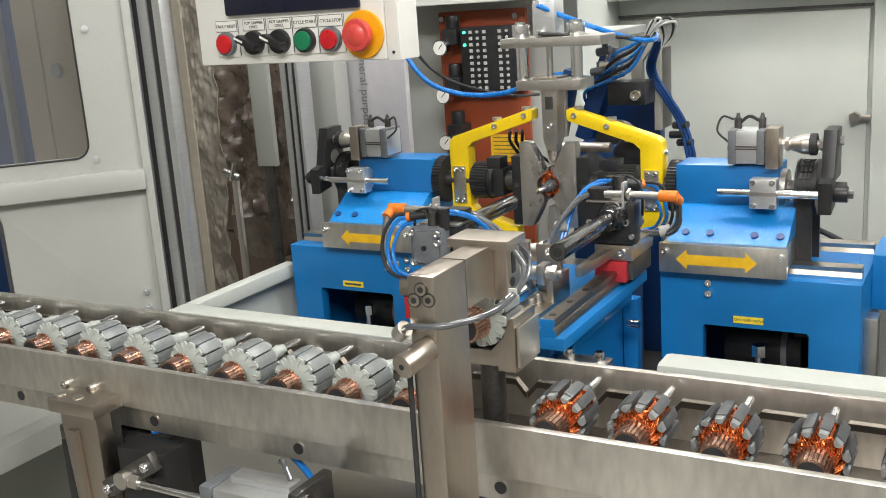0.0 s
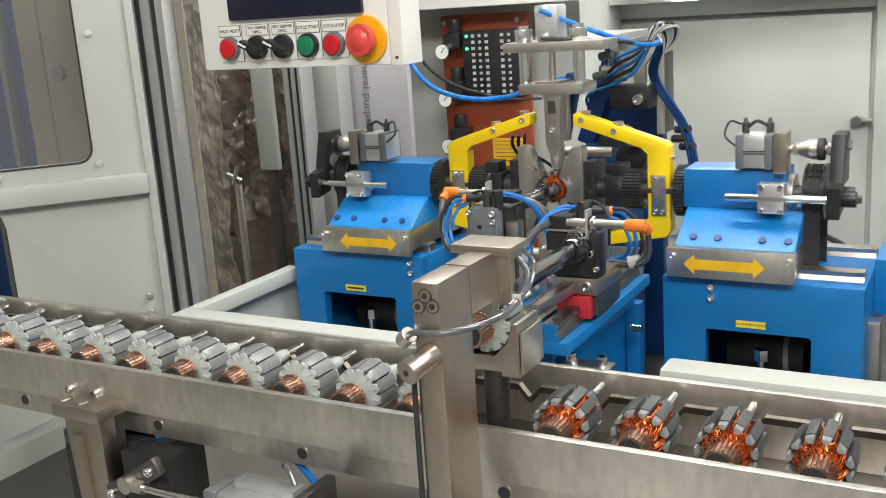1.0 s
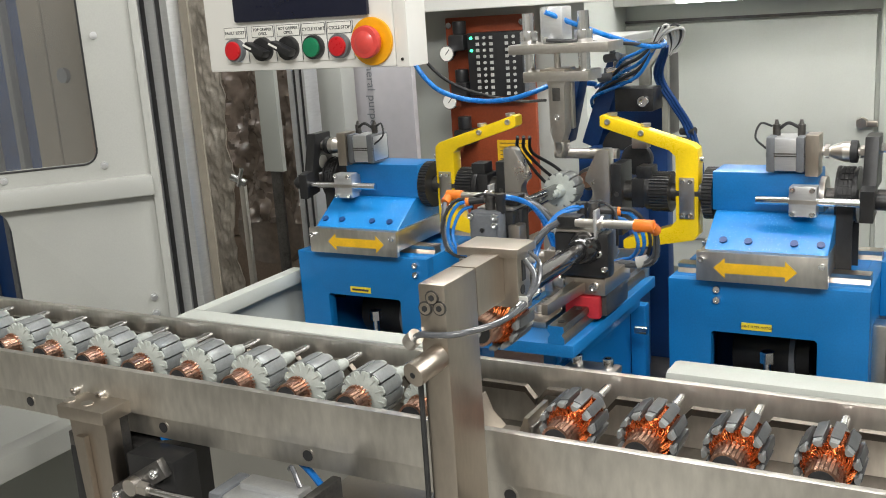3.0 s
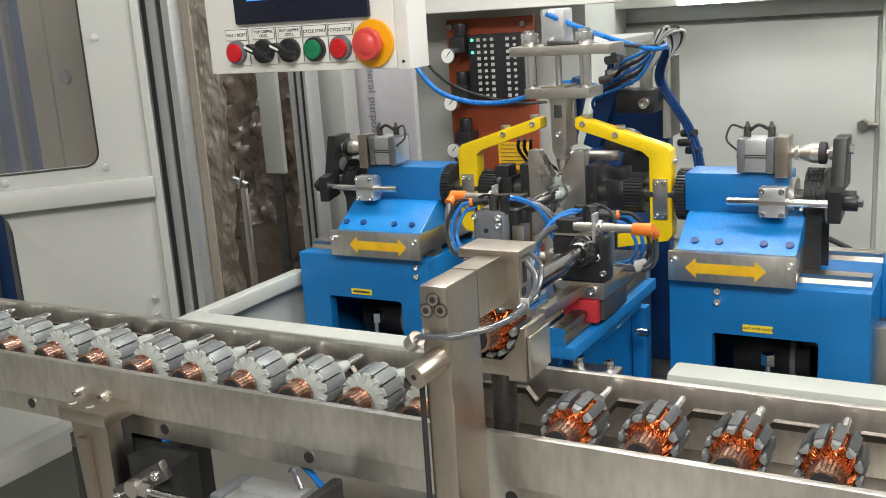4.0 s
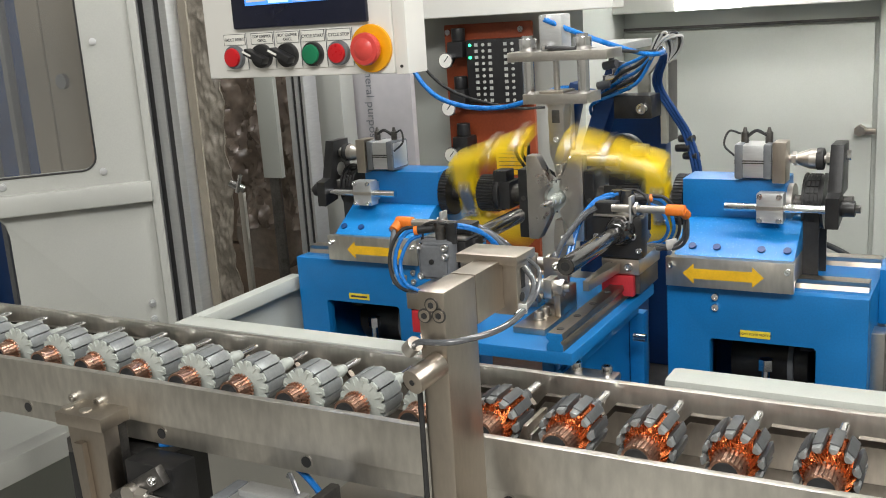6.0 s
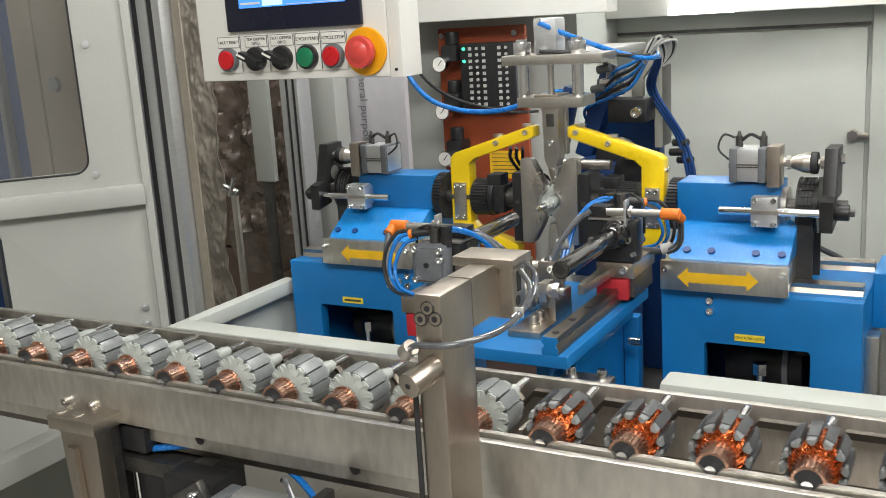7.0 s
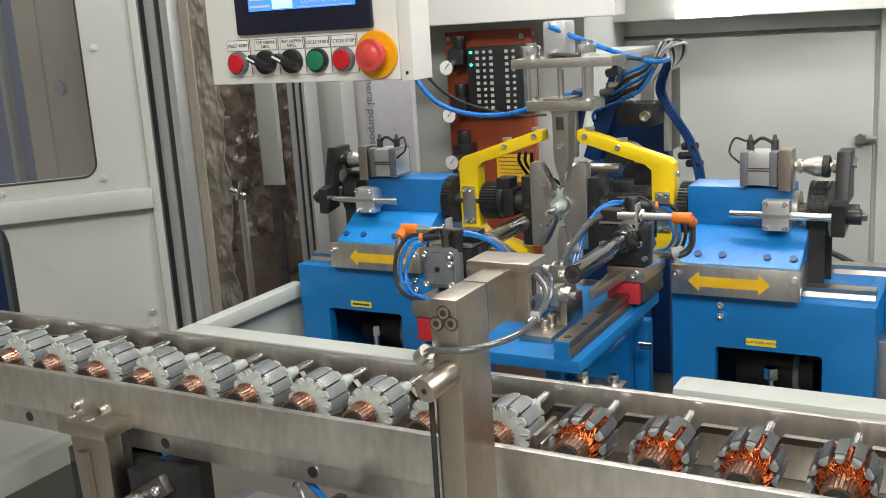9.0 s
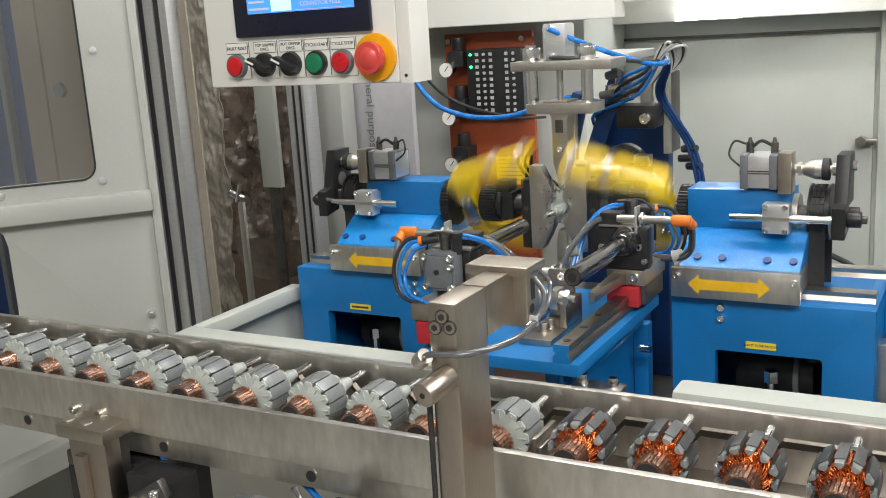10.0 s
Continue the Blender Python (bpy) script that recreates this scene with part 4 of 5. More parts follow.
def tension_frame():
    f = thing("wire_tension_frame", (-0.50, 2.0, 0.72), "dark blue wire tension frame with a grey bracket and hoses", "machine frame")

    def L(x, y, z):
        return (x + 0.50, y - 2.0, z - 0.72)

    part("column", box(B(), L(-0.566, 2.0, 0.72), L(-0.452, 2.03, 1.172), 0.003), DARKBLUE, f)
    m = Matrix.Translation(L(-0.535, 1.955, 1.165)) @ Matrix.Rotation(radians(20), 4, "Y")
    part("slanted_arm", box(B(), (-0.015, -0.02, -0.075), (0.014, 0.02, 0.075), 0.004, m), DARKBLUE, f)
    m = Matrix.Translation(L(-0.588, 1.94, 1.155)) @ Matrix.Rotation(radians(14), 4, "Y")
    part("slanted_arm", box(B(), (-0.009, -0.02, -0.055), (0.009, 0.02, 0.055), 0.004, m), DARKBLUE, f)
    b = prism(B(), [(0.022, 0.450), (0.040, 0.450), (0.040, 0.497), (0.058, 0.520), (0.058, 0.390), (0.068, 0.390), (0.068, 0.545), (0.060, 0.545), (0.022, 0.497)], "y", -0.06, -0.048, 0.001)
    part("bracket", b, OLIVE, f, "grey painted bent bracket")
    part("bracket_side", box(B(), L(-0.4415, 1.952, 1.110), L(-0.432, 2.0, 1.235), 0.001), DARKSTEEL, f)
    k = part("pivot_block", box(B(), L(-0.500, 1.89, 1.155), L(-0.440, 1.94, 1.190), 0.002), BLACK, f, "black pivot block")
    part("pivot_nut", cap_screw(B(), L(-0.453, 1.889, 1.171), L(-0.453, 1.878, 1.171), 0.0085), CHROME, k)
    for i, (x, z) in enumerate(((-0.500, 1.215), (-0.488, 1.225), (-0.476, 1.206), (-0.505, 1.235), (-0.486, 1.200), (-0.515, 1.205))):
        b = cyl(B(), L(x - 0.012, 1.90, z), L(x + 0.010, 1.895, z + 0.004), 0.0065, 14)
        cyl(b, L(x, 1.90, z), L(x, 1.90, z + 0.016), 0.0045, 12)
        part("air_fitting", b, GREYPL if i % 2 else CHROME, f)
    part("wire_wheel", cyl(B(), L(-0.487, 1.885, 1.098), L(-0.487, 1.905, 1.098), 0.034, 36, bevel=0.003), BLACK, f, "black wire guide wheel")
    part("wire_wheel", cyl(B(), L(-0.460, 1.865, 1.085), L(-0.460, 1.880, 1.085), 0.024, 30, bevel=0.003), BLACK, f, "black wire guide wheel")
    part("guide_bar", box(B(), L(-0.458, 1.84, 1.106), L(-0.434, 1.86, 1.122), 0.002), NICKEL, f)
    for x, z in ((-0.41, 1.10), (-0.398, 1.088), (-0.405, 1.115)):
        part("hose_fitting", cyl(B(), L(x - 0.012, 1.96, z), L(x + 0.012, 1.95, z + 0.002), 0.006, 12), DARKSTEEL, f)
    return f


tension_frame()


def hose(name, pts, r, m, label):
    o = Vector(pts[0])
    ob = part(name, tube(B(), [Vector(p) - o for p in pts], r, 10), m)
    ob.location = o
    return tagged(ob, label, "hose", "air hoses")


hose("air_hose", [(-0.862, 1.9, 1.245), (-0.838, 1.9, 1.212), (-0.805, 1.9, 1.188), (-0.75, 1.9, 1.174), (-0.69, 1.9, 1.174), (-0.640, 1.9, 1.186), (-0.60, 1.93, 1.20), (-0.56, 1.97, 1.19)], 0.0042, BLUEHOSE, "bright blue air hose hanging in a loop")
hose("air_hose", [(-0.870, 1.92, 1.28), (-0.855, 1.94, 1.235), (-0.825, 1.96, 1.200), (-0.79, 2.0, 1.175), (-0.76, 2.1, 1.15), (-0.75, 2.2, 1.14)], 0.0028, RUBBER, "thin black cable hanging behind the hose")
hose("air_hose", [(-0.528, 1.70, 1.314), (-0.50, 1.73, 1.296), (-0.46, 1.78, 1.272), (-0.425, 1.82, 1.256), (-0.412, 1.86, 1.255), (-0.43, 1.9, 1.262)], 0.0036, BLUEHOSE, "bright blue air hose to the top cylinder")
hose("air_hose", [(-0.528, 1.70, 1.276), (-0.49, 1.72, 1.272), (-0.45, 1.78, 1.264), (-0.422, 1.83, 1.258), (-0.418, 1.87, 1.262)], 0.0026, RUBBER, "black cable to the top cylinder")
for k in range(5):
    d = 0.008 * k
    hose("air_hose", [(-0.418 - d * 0.2, 1.85, 1.262 - d * 0.4), (-0.45, 1.86, 1.246 - d), (-0.485, 1.88, 1.232 - d * 1.1), (-0.515 - d, 1.92, 1.205 - d), (-0.56, 1.97, 1.185 - d * 1.4)],
         0.0027, BLUEHOSE if k % 2 == 0 else RUBBER, "air hose in a tied bundle on the frame")
for k in range(3):
    hose("air_hose", [(-0.425 + 0.004 * k, 1.90, 1.250), (-0.448 + 0.005 * k, 1.93, 1.205), (-0.428 + 0.005 * k, 1.94, 1.162), (-0.407 + 0.005 * k, 1.95, 1.120), (-0.392 + 0.005 * k, 1.95, 1.06), (-0.39, 1.96, 0.98)],
         0.0030, DARKBLUE, "dark blue air hose tied along the frame")
tie = thing("hose_end_bundle", (-0.405, 1.85, 1.262), "bundle of white and black hose ends tied on the bracket", "hose bundle")
for k in range(7):
    w = 0.0045 * (k - 3)
    part("hose_end", tube(B(), [(-0.022, -0.004, -0.016), (-0.012 + w * 0.6, -0.006, 0.002 + w * 0.4), (0.004 + w, -0.008, 0.016 + 0.003 * (k % 3)), (0.012 + w, -0.003, 0.013), (0.010 + w * 0.6, 0.008, -0.004), (0.000, 0.012, -0.022)], 0.0021, 7, 5),
         RUBBER if k in (1, 5) else DULLWHITE, tie)
for k in range(3):
    hose("air_hose", [(-0.60 - 0.01 * k, 1.79, 1.13), (-0.615 - 0.01 * k, 1.83, 1.10), (-0.60, 1.88, 1.07 - 0.02 * k), (-0.56, 1.90, 1.03)], 0.0026, RUBBER, "black cable behind the winding place")
hose("air_hose", [(-0.19, 1.86, 0.985), (-0.155, 1.84, 0.975), (-0.12, 1.80, 0.965), (-0.09, 1.78, 0.955)], 0.004, RUBBER, "black cable beside the base")


# ---- loader ----
def pedestal():
    p = thing("loader_pedestal", (PX, PY, 0.72), "blue welded pedestal under the turning loader table", "machine base")
    part("top_plate", box(B(), (-0.080, -0.03, 0.205), (0.060, 0.18, 0.222), 0.002), BLUE, p)
    part("pivot", cyl(B(), (0, 0, 0.222), (0, 0, 0.246), 0.050, 40), DARKSTEEL, p, "dark pivot bearing")
    for x0, x1, y0, y1 in ((0.046, 0.066, 0.18, 0.20), (-0.085, -0.065, 0.18, 0.20), (0.046, 0.066, -0.06, -0.04), (-0.085, -0.065, -0.06, -0.04)):
        part("leg", box(B(), (x0, y0, 0.0), (x1, y1, 0.205), 0.002), BLUE, p)
    part("side_web", prism(B(), [(-0.055, 0.205), (0.18, 0.205), (0.18, 0.09), (0.165, 0.09), (-0.03, 0.165)], "x", 0.040, 0.0455, 0.001), BLUE, p)
    part("clamp_arm", box(B(), (0.060, -0.090, 0.206), (0.120, -0.062, 0.216), 0.004), STEEL, p, "bright steel clamp arm with bolts")
    for x in (0.072, 0.108):
        part("clamp_bolt", cap_screw(B(), (x, -0.076, 0.216), (x, -0.076, 0.226), 0.006), CHROME, p)
    for zz in (0.185, 0.09):
        part("side_bolt", cyl(B(), (0.066, 0.14, zz), (0.082, 0.14, zz), 0.0055, 14), CHROME, p)
    return p


pedestal()


def loader():
    z0 = 0.966
    ld = thing("rotary_loader", (PX, PY, z0), "turning blue loader table with two sliding gripper arms", "loader")

    def z(v):
        return v - z0

    part("table", box(B(), (-0.094, -0.140, 0), (0.094, 0.140, 0.014), 0.002), BLUE, ld, "blue turning table plate")
    for q in (1, -1):
        x, w = q * 0.0745, 0.0092
        prof = [(x - w, z(0.980)), (x + w, z(0.980)), (x + w, z(0.986)), (x + w - 0.003, z(0.990)), (x + w, z(0.994)), (x + w - 0.001, z(0.9995)),
                (x - w + 0.001, z(0.9995)), (x - w, z(0.994)), (x - w + 0.003, z(0.990)), (x - w, z(0.986))]
        r = part("guide_rail", prism(B(), prof, "y", -q * 0.138, q * 0.130, 0.0006), RAILDARK, ld, "oiled steel profile guide rail")
        part("rail_end", prism(B(), prof, "y", -q * 0.1395, -q * 0.1382), BLUE, r, "blue painted rail end")
        for k in range(6):
            y = q * (-0.122 + 0.048 * k)
            part("rail_bolt", cyl(B(), (x, y, z(0.9994)), (x, y, z(1.0)), 0.0042, 14), RUBBER, r)
        b = box(B(), (q * 0.032, q * 0.1303, 0.014), (q * 0.088, q * 0.1333, 0.050), 0.001)
        part("rear_plate", b, NICKEL, ld, "upright dull steel end plate")
    # centre stop block with its screws
    for s in (1, -1):
        part("stop_plate", box(B(), (s * 0.006, -s * 0.096, 0.014), (s * 0.045, 0, 0.0215), 0.001), NICKEL, ld)
        part("stop_web", box(B(), (s * 0.037, -s * 0.050, 0.0215), (s * 0.045, 0, 0.050), 0.001), NICKEL, ld)
        part("rear_web", box(B(), (s * 0.006, -s * 0.006, 0.0215), (s * 0.037, 0, 0.078), 0.001), NICKEL, ld)
        part("web_screw", cap_screw(B(), (s * 0.024, -s * 0.006, 0.070), (s * 0.024, -s * 0.011, 0.070), 0.0052), CHROME, ld)
        b = cyl(B(), (s * 0.008, -s * 0.047, 0.056), (s * 0.050, -s * 0.047, 0.056), 0.0085, 18)
        cyl(b, (s * 0.006, -s * 0.047, 0.056), (s * 0.010, -s * 0.047, 0.056), 0.013, 22)
        box(b, (s * 0.028, -s * 0.058, 0.045), (s * 0.038, -s * 0.036, 0.067), 0.0015)
        cyl(b, (s * 0.044, -s * 0.047, 0.056), (s * 0.049, -s * 0.047, 0.056), 0.0098, 6)
        cyl(b, (s * 0.049, -s * 0.047, 0.056), (s * 0.056, -s * 0.047, 0.056), 0.0045, 12)
        part("stop_damper", b, STEEL, ld, "bright damper screw in a square nut")
        for y in (0.064, 0.046):
            b = cap_screw(B(), (s * 0.024, -s * y, 0.0215), (s * 0.024, -s * y, 0.031), 0.0056)
            cyl(b, (s * 0.024, -s * y, 0.0215), (s * 0.024, -s * y, 0.0232), 0.0072, 18)
            part("stop_bolt", b, STEEL, ld)
    arms = []
    for s in (1, -1):
        a = new("gripper_arm")
        a.parent = ld
        if s < 0:
            a.rotation_euler = (0, 0, math.pi)
        tagged(a, "black sliding gripper arm with an orange plugged sensor")
        xa, ya = 0.083, 0.0
        part("bearing_block", box(B(), (0.058, 0.002, z(0.987)), (0.104, 0.074, z(1.012)), 0.0015), DARKSTEEL, a)
        for y0, y1 in ((-0.008, 0.0015), (0.0725, 0.082)):
            part("end_seal", box(B(), (0.059, y0, z(0.986)), (0.0985, y1, z(1.011)), 0.001), REDSEAL, a, "red end seal")
        part("saddle", box(B(), (0.058, -0.004, z(1.012)), (0.105, 0.080, z(1.031)), 0.001), NICKEL, a, "nickel-plated saddle plate")
        for x in (0.072, 0.093):
            part("saddle_bolt", cap_screw(B(), (x, -0.004, z(1.022)), (x, -0.010, z(1.022)), 0.0052), CHROME, a)
        m = Matrix.Translation((0.070, -0.045, z(1.021)))
        part("stop_bar", prism(B(), [(-0.001, -0.050), (0.006, -0.050), (0.012, 0.040), (-0.004, 0.040)], "z", -0.006, 0.006, 0.001), NICKEL, a, at=m.translation)
        part("front_plate", box(B(), (0.046, -0.004, z(1.031)), (0.110, 0.018, z(1.0825)), 0.006), BLACK, a, "black gripper front plate")
        for x, v in ((0.054, 1.058), (0.099, 1.060), (0.1055, 1.043)):
            part("plate_bolt", cap_screw(B(), (x, -0.004, z(v)), (x, -0.0085, z(v)), 0.0046 if v > 1.05 else 0.0036), CHROME, a)
        part("boss", cyl(B(), (xa, -0.003, z(ZA)), (xa, -0.026, z(ZA)), 0.0195, 32, 0.0128, bevel=0.003), GLOSSBLACK, a)
        b = cyl(B(), (xa, 0.0, z(ZA)), (xa, -0.177, z(ZA)), 0.0100, 28, bevel=0.001)
        part("rod", b, GLOSSBLACK, a, "polished black gripper rod")
        b = cyl(B(), (xa, -0.1768, z(ZA)), (xa, -0.1778, z(ZA)), 0.0085, 24)
        part("rod_collet", b, DARKSTEEL, a)
        part("collet_bore", cyl(B(), (xa, -0.1776, z(ZA)), (xa, -0.1782, z(ZA)), 0.0050, 16), RUBBER, a)
        part("body", box(B(), (0.050, 0.018, z(1.038)), (0.098, 0.036, z(1.082)), 0.003), BLACK, a)
        b = box(B(), (0.058, 0.036, z(1.040)), (0.101, 0.058, z(1.086)), 0.007)
        box(b, (0.062, 0.054, z(1.044)), (0.097, 0.0595, z(1.082)), 0.004)
        rot = part("rotary_actuator", b, GREYPL, a, "grey cast pneumatic actuator")
        for x, v in ((0.0635, 1.046), (0.0955, 1.046), (0.0635, 1.080), (0.0955, 1.080), (0.0635, 1.070)):
            part("actuator_bolt", cap_screw(B(), (x, 0.058, z(v)), (x, 0.0625, z(v)), 0.0042), CHROME, rot)
        part("actuator_pin", cyl(B(), (0.081, 0.059, z(1.063)), (0.081, 0.0612, z(1.063)), 0.0030, 14), BLACK, rot)
        sb = part("sensor_bracket", box(B(), (0.050, -0.006, z(1.0827)), (0.100, 0.034, z(1.0855)), 0.0005), STEEL, a)
        b = cyl(B(), (0.072, 0.000, z(1.0925)), (0.140, 0.000, z(1.0925)), 0.0048, 16)
        cyl(b, (0.094, 0.000, z(1.0925)), (0.098, 0.000, z(1.0925)), 0.0082, 6)
        cyl(b, (0.101, 0.000, z(1.0925)), (0.104, 0.000, z(1.0925)), 0.0082, 6)
        part("proximity_sensor", b, STEEL, a, "threaded chrome proximity sensor")
        part("sensor_clip", box(B(), (0.095, -0.008, z(1.074)), (0.098, 0.006, z(1.108)), 0.0005), ALU, a)
        part("sensor_head", box(B(), (0.050, -0.002, z(1.0856)), (0.076, 0.018, z(1.099)), 0.002), BLACK, a)
        b = cyl(B(), (0.138, 0.000, z(1.0925)), (0.160, 0.000, z(1.0925)), 0.0068, 18, bevel=0.0012)
        part("sensor_plug", b, CABLEORANGE, a, "orange cable plug")
        for x in (0.062, 0.076):
            b = cyl(B(), (x, 0.044, z(1.082)), (x, 0.044, z(1.101)), 0.0062, 14)
            cyl(b, (x, 0.044, z(1.101)), (x, 0.044, z(1.106)), 0.0072, 6)
            part("air_fitting", b, BLACK if x < 0.07 else DARKSTEEL, a)
        part("plug_elbow", cyl(B(), (0.156, 0.0, z(1.0925)), (0.158, 0.012, z(1.0850)), 0.0060, 14), CABLEORANGE, a)
        part("banjo", cyl(B(), (0.084, 0.044, z(1.098)), (0.104, 0.050, z(1.096)), 0.0048, 14), BLACK, a)
        part("banjo_ring", cyl(B(), (0.102, 0.0495, z(1.096)), (0.106, 0.0505, z(1.0955)), 0.0052, 14), CABLEORANGE, a, "orange release ring")
        part("cable", tube(B(), [(0.158, 0.012, z(1.0850)), (0.156, 0.022, z(1.070)), (0.151, 0.034, z(1.050)), (0.136, 0.048, z(1.036)), (0.112, 0.062, z(1.030)), (0.088, 0.066, z(1.026)), (0.035, 0.055, z(1.00))], 0.0030, 8), CLEARHOSE, a)
        part("cable", tube(B(), [(0.156, 0.014, z(1.0850)), (0.152, 0.026, z(1.066)), (0.146, 0.038, z(1.050)), (0.130, 0.052, z(1.037)), (0.108, 0.066, z(1.033)), (0.088, 0.070, z(1.029)), (0.035, 0.059, z(1.00))], 0.0022, 8), GREYPL, a)
        part("cable", tube(B(), [(0.104, 0.050, z(1.096)), (0.116, 0.054, z(1.092)), (0.126, 0.058, z(1.076)), (0.128, 0.062, z(1.054)), (0.116, 0.068, z(1.036)), (0.095, 0.070, z(1.028)), (0.05, 0.064, z(1.012))], 0.0023, 8), BLUEHOSE, a, "bright blue air hose")
        part("cable", tube(B(), [(0.100, 0.046, z(1.090)), (0.112, 0.052, z(1.084)), (0.119, 0.058, z(1.070)), (0.121, 0.062, z(1.054)), (0.110, 0.070, z(1.038)), (0.09, 0.072, z(1.031)), (0.05, 0.066, z(1.012))], 0.0022, 8), BLUEHOSE, a, "bright blue air hose")
        part("cable", tube(B(), [(0.106, 0.048, z(1.099)), (0.121, 0.052, z(1.096)), (0.133, 0.058, z(1.078)), (0.135, 0.062, z(1.054)), (0.120, 0.070, z(1.034)), (0.08, 0.076, z(1.027)), (0.05, 0.070, z(1.012))], 0.0022, 8), RUBBER, a)
        part("cable", tube(B(), [(0.066, 0.040, z(1.102)), (0.050, 0.034, z(1.100)), (0.036, 0.020, z(1.090)), (0.028, 0.00, z(1.066)), (0.024, -0.02, z(1.030)), (0.018, -0.03, z(0.990))], 0.0024, 8), BLUEHOSE, a, "bright blue air hose")
        part("cable", tube(B(), [(0.062, 0.040, z(1.100)), (0.046, 0.030, z(1.096)), (0.032, 0.014, z(1.084)), (0.024, -0.006, z(1.060)), (0.020, -0.024, z(1.028)), (0.014, -0.032, z(0.990))], 0.0024, 8), BLUEHOSE, a, "bright blue air hose")
        part("cable", tube(B(), [(0.052, 0.00, z(1.092)), (0.040, -0.006, z(1.084)), (0.026, -0.022, z(1.066)), (0.016, -0.044, z(1.040)), (0.008, -0.062, z(0.990))], 0.0036, 8), CLEARHOSE, a)
        part("cable", tube(B(), [(0.052, 0.004, z(1.088)), (0.036, 0.000, z(1.084)), (0.022, -0.014, z(1.062)), (0.010, -0.040, z(1.034)), (0.004, -0.056, z(0.990))], 0.0030, 8), GREYPL, a)
        part("cable", tube(B(), [(0.066, 0.046, z(1.104)), (0.082, 0.050, z(1.106)), (0.098, 0.044, z(1.100)), (0.108, 0.030, z(1.092)), (0.106, 0.036, z(1.06))], 0.0017, 8), RUBBER, a)
        for k, (x, y, v) in enumerate(((0.020, -0.016, 1.052), (0.128, 0.054, 1.036))):
            part("cable_tie", cyl(B(), (x - 0.006, y, z(v)), (x + 0.006, y + 0.002, z(v + 0.003)), 0.0072, 12), DULLWHITE, a)
        b = box(B(), (0.040, 0.020, z(1.040)), (0.056, 0.040, z(1.066)), 0.002)
        part("valve_block", b, NICKEL, a)
        part("valve_screw", cap_screw(B(), (0.048, 0.020, z(1.055)), (0.048, 0.014, z(1.055)), 0.0045), CHROME, a)
        arms.append(a)
    return ld, arms


loader_table, (arm_a, arm_b) = loader()


rng = random.Random(11)
b = B()
for k in range(120):
    p = Vector((rng.uniform(-0.03, 0.03), rng.uniform(-0.12, 0.14), 0.002 + rng.uniform(0, 0.02)))
    d = Vector((rng.uniform(-1, 1), rng.uniform(-1, 1), rng.uniform(-0.3, 0.3))).normalized() * 0.018
    tube(b, [p - d, p + Vector((rng.uniform(-0.006, 0.006), 0, 0.004)), p + d], 0.0006, 4, 3)
sc = part("wire_scrap", b, SCRAP)
sc.location = (-0.362, 1.80, 0.72)
tagged(sc, "loose heap of copper wire scrap on the tray", "wire scrap", kind="stuff")


# ---- transfer line ----
def transfer_line():
    x0, x1 = -1.60, 0.42
    c = (x0 + x1) / 2
    t = thing("transfer_line", (c, 1.16, 0.0), "long steel transfer line of two side rails on tapered brackets", "conveyor")

    def L(x, y, z):
        return (x - c, y - 1.16, z)

    b = box(B(), L(x0, 1.087, 0.946), L(x1, 1.095, 0.992), 0.0008)
    part("front_rail", b, RAIL, t, "ground steel front rail")
    part("back_rail", box(B(), L(x0, 1.240, 0.930), L(x1, 1.248, 0.991), 0.0008), RAIL, t, "ground steel back rail")
    # dark steel puts the trough's inner shade into the floor plate
    b = box(B(), L(x0, 1.108, 0.915), L(x1, 1.2435, 0.930))
    part("floor_plate", b, RAILDARK, t)
    for bx in (-0.772, 0.20):
        br = part("bracket", box(B(), L(bx - 0.038, 1.050, 0.946), L(bx + 0.028, 1.110, 0.960), 0.001), NICKEL, t, "tapered bronze-grey support bracket")
        leg = prism(B(), [(bx - 0.028 - c, 0.946), (bx + 0.024 - c, 0.946), (bx + 0.024 - c, 0.66), (bx - 0.008 - c, 0.66)], "y", 1.055 - 1.16, 1.075 - 1.16, 0.0015)
        part("bracket_leg", leg, NICKEL, br)
        part("bracket_rib", prism(B(), [(bx - 0.014 - c, 0.930), (bx - 0.002 - c, 0.930), (bx + 0.008 - c, 0.66), (bx - 0.004 - c, 0.66)], "y", 1.048 - 1.16, 1.055 - 1.16, 0.001), NICKEL, br)
        part("bracket_back", box(B(), L(bx + 0.004, 1.076, 0.60), L(bx + 0.022, 1.088, 0.946), 0.001), DARKSTEEL, br)
        for dx in (-0.050, -0.012):
            part("rail_screw", cap_screw(B(), L(bx + dx, 1.087, 0.9605), L(bx + dx, 1.082, 0.9605), 0.0050), STEEL, t)
        for dx in (-0.030, -0.004):
            part("bracket_screw", cyl(B(), L(bx + dx - 0.004, 1.064, 0.960), L(bx + dx - 0.004, 1.064, 0.9612), 0.0065, 14), STEEL, br)
        part("stand", box(B(), L(bx - 0.02, 1.05, 0.0), L(bx + 0.04, 1.11, 0.66), 0.002), NICKEL, t)
    # drip plate under the line
    part("under_plate", box(B(), L(-0.54, 1.06, 0.860), L(0.42, 1.20, 0.872), 0.001), NICKEL, t, "dull steel under plate")
    return t


transfer_line()


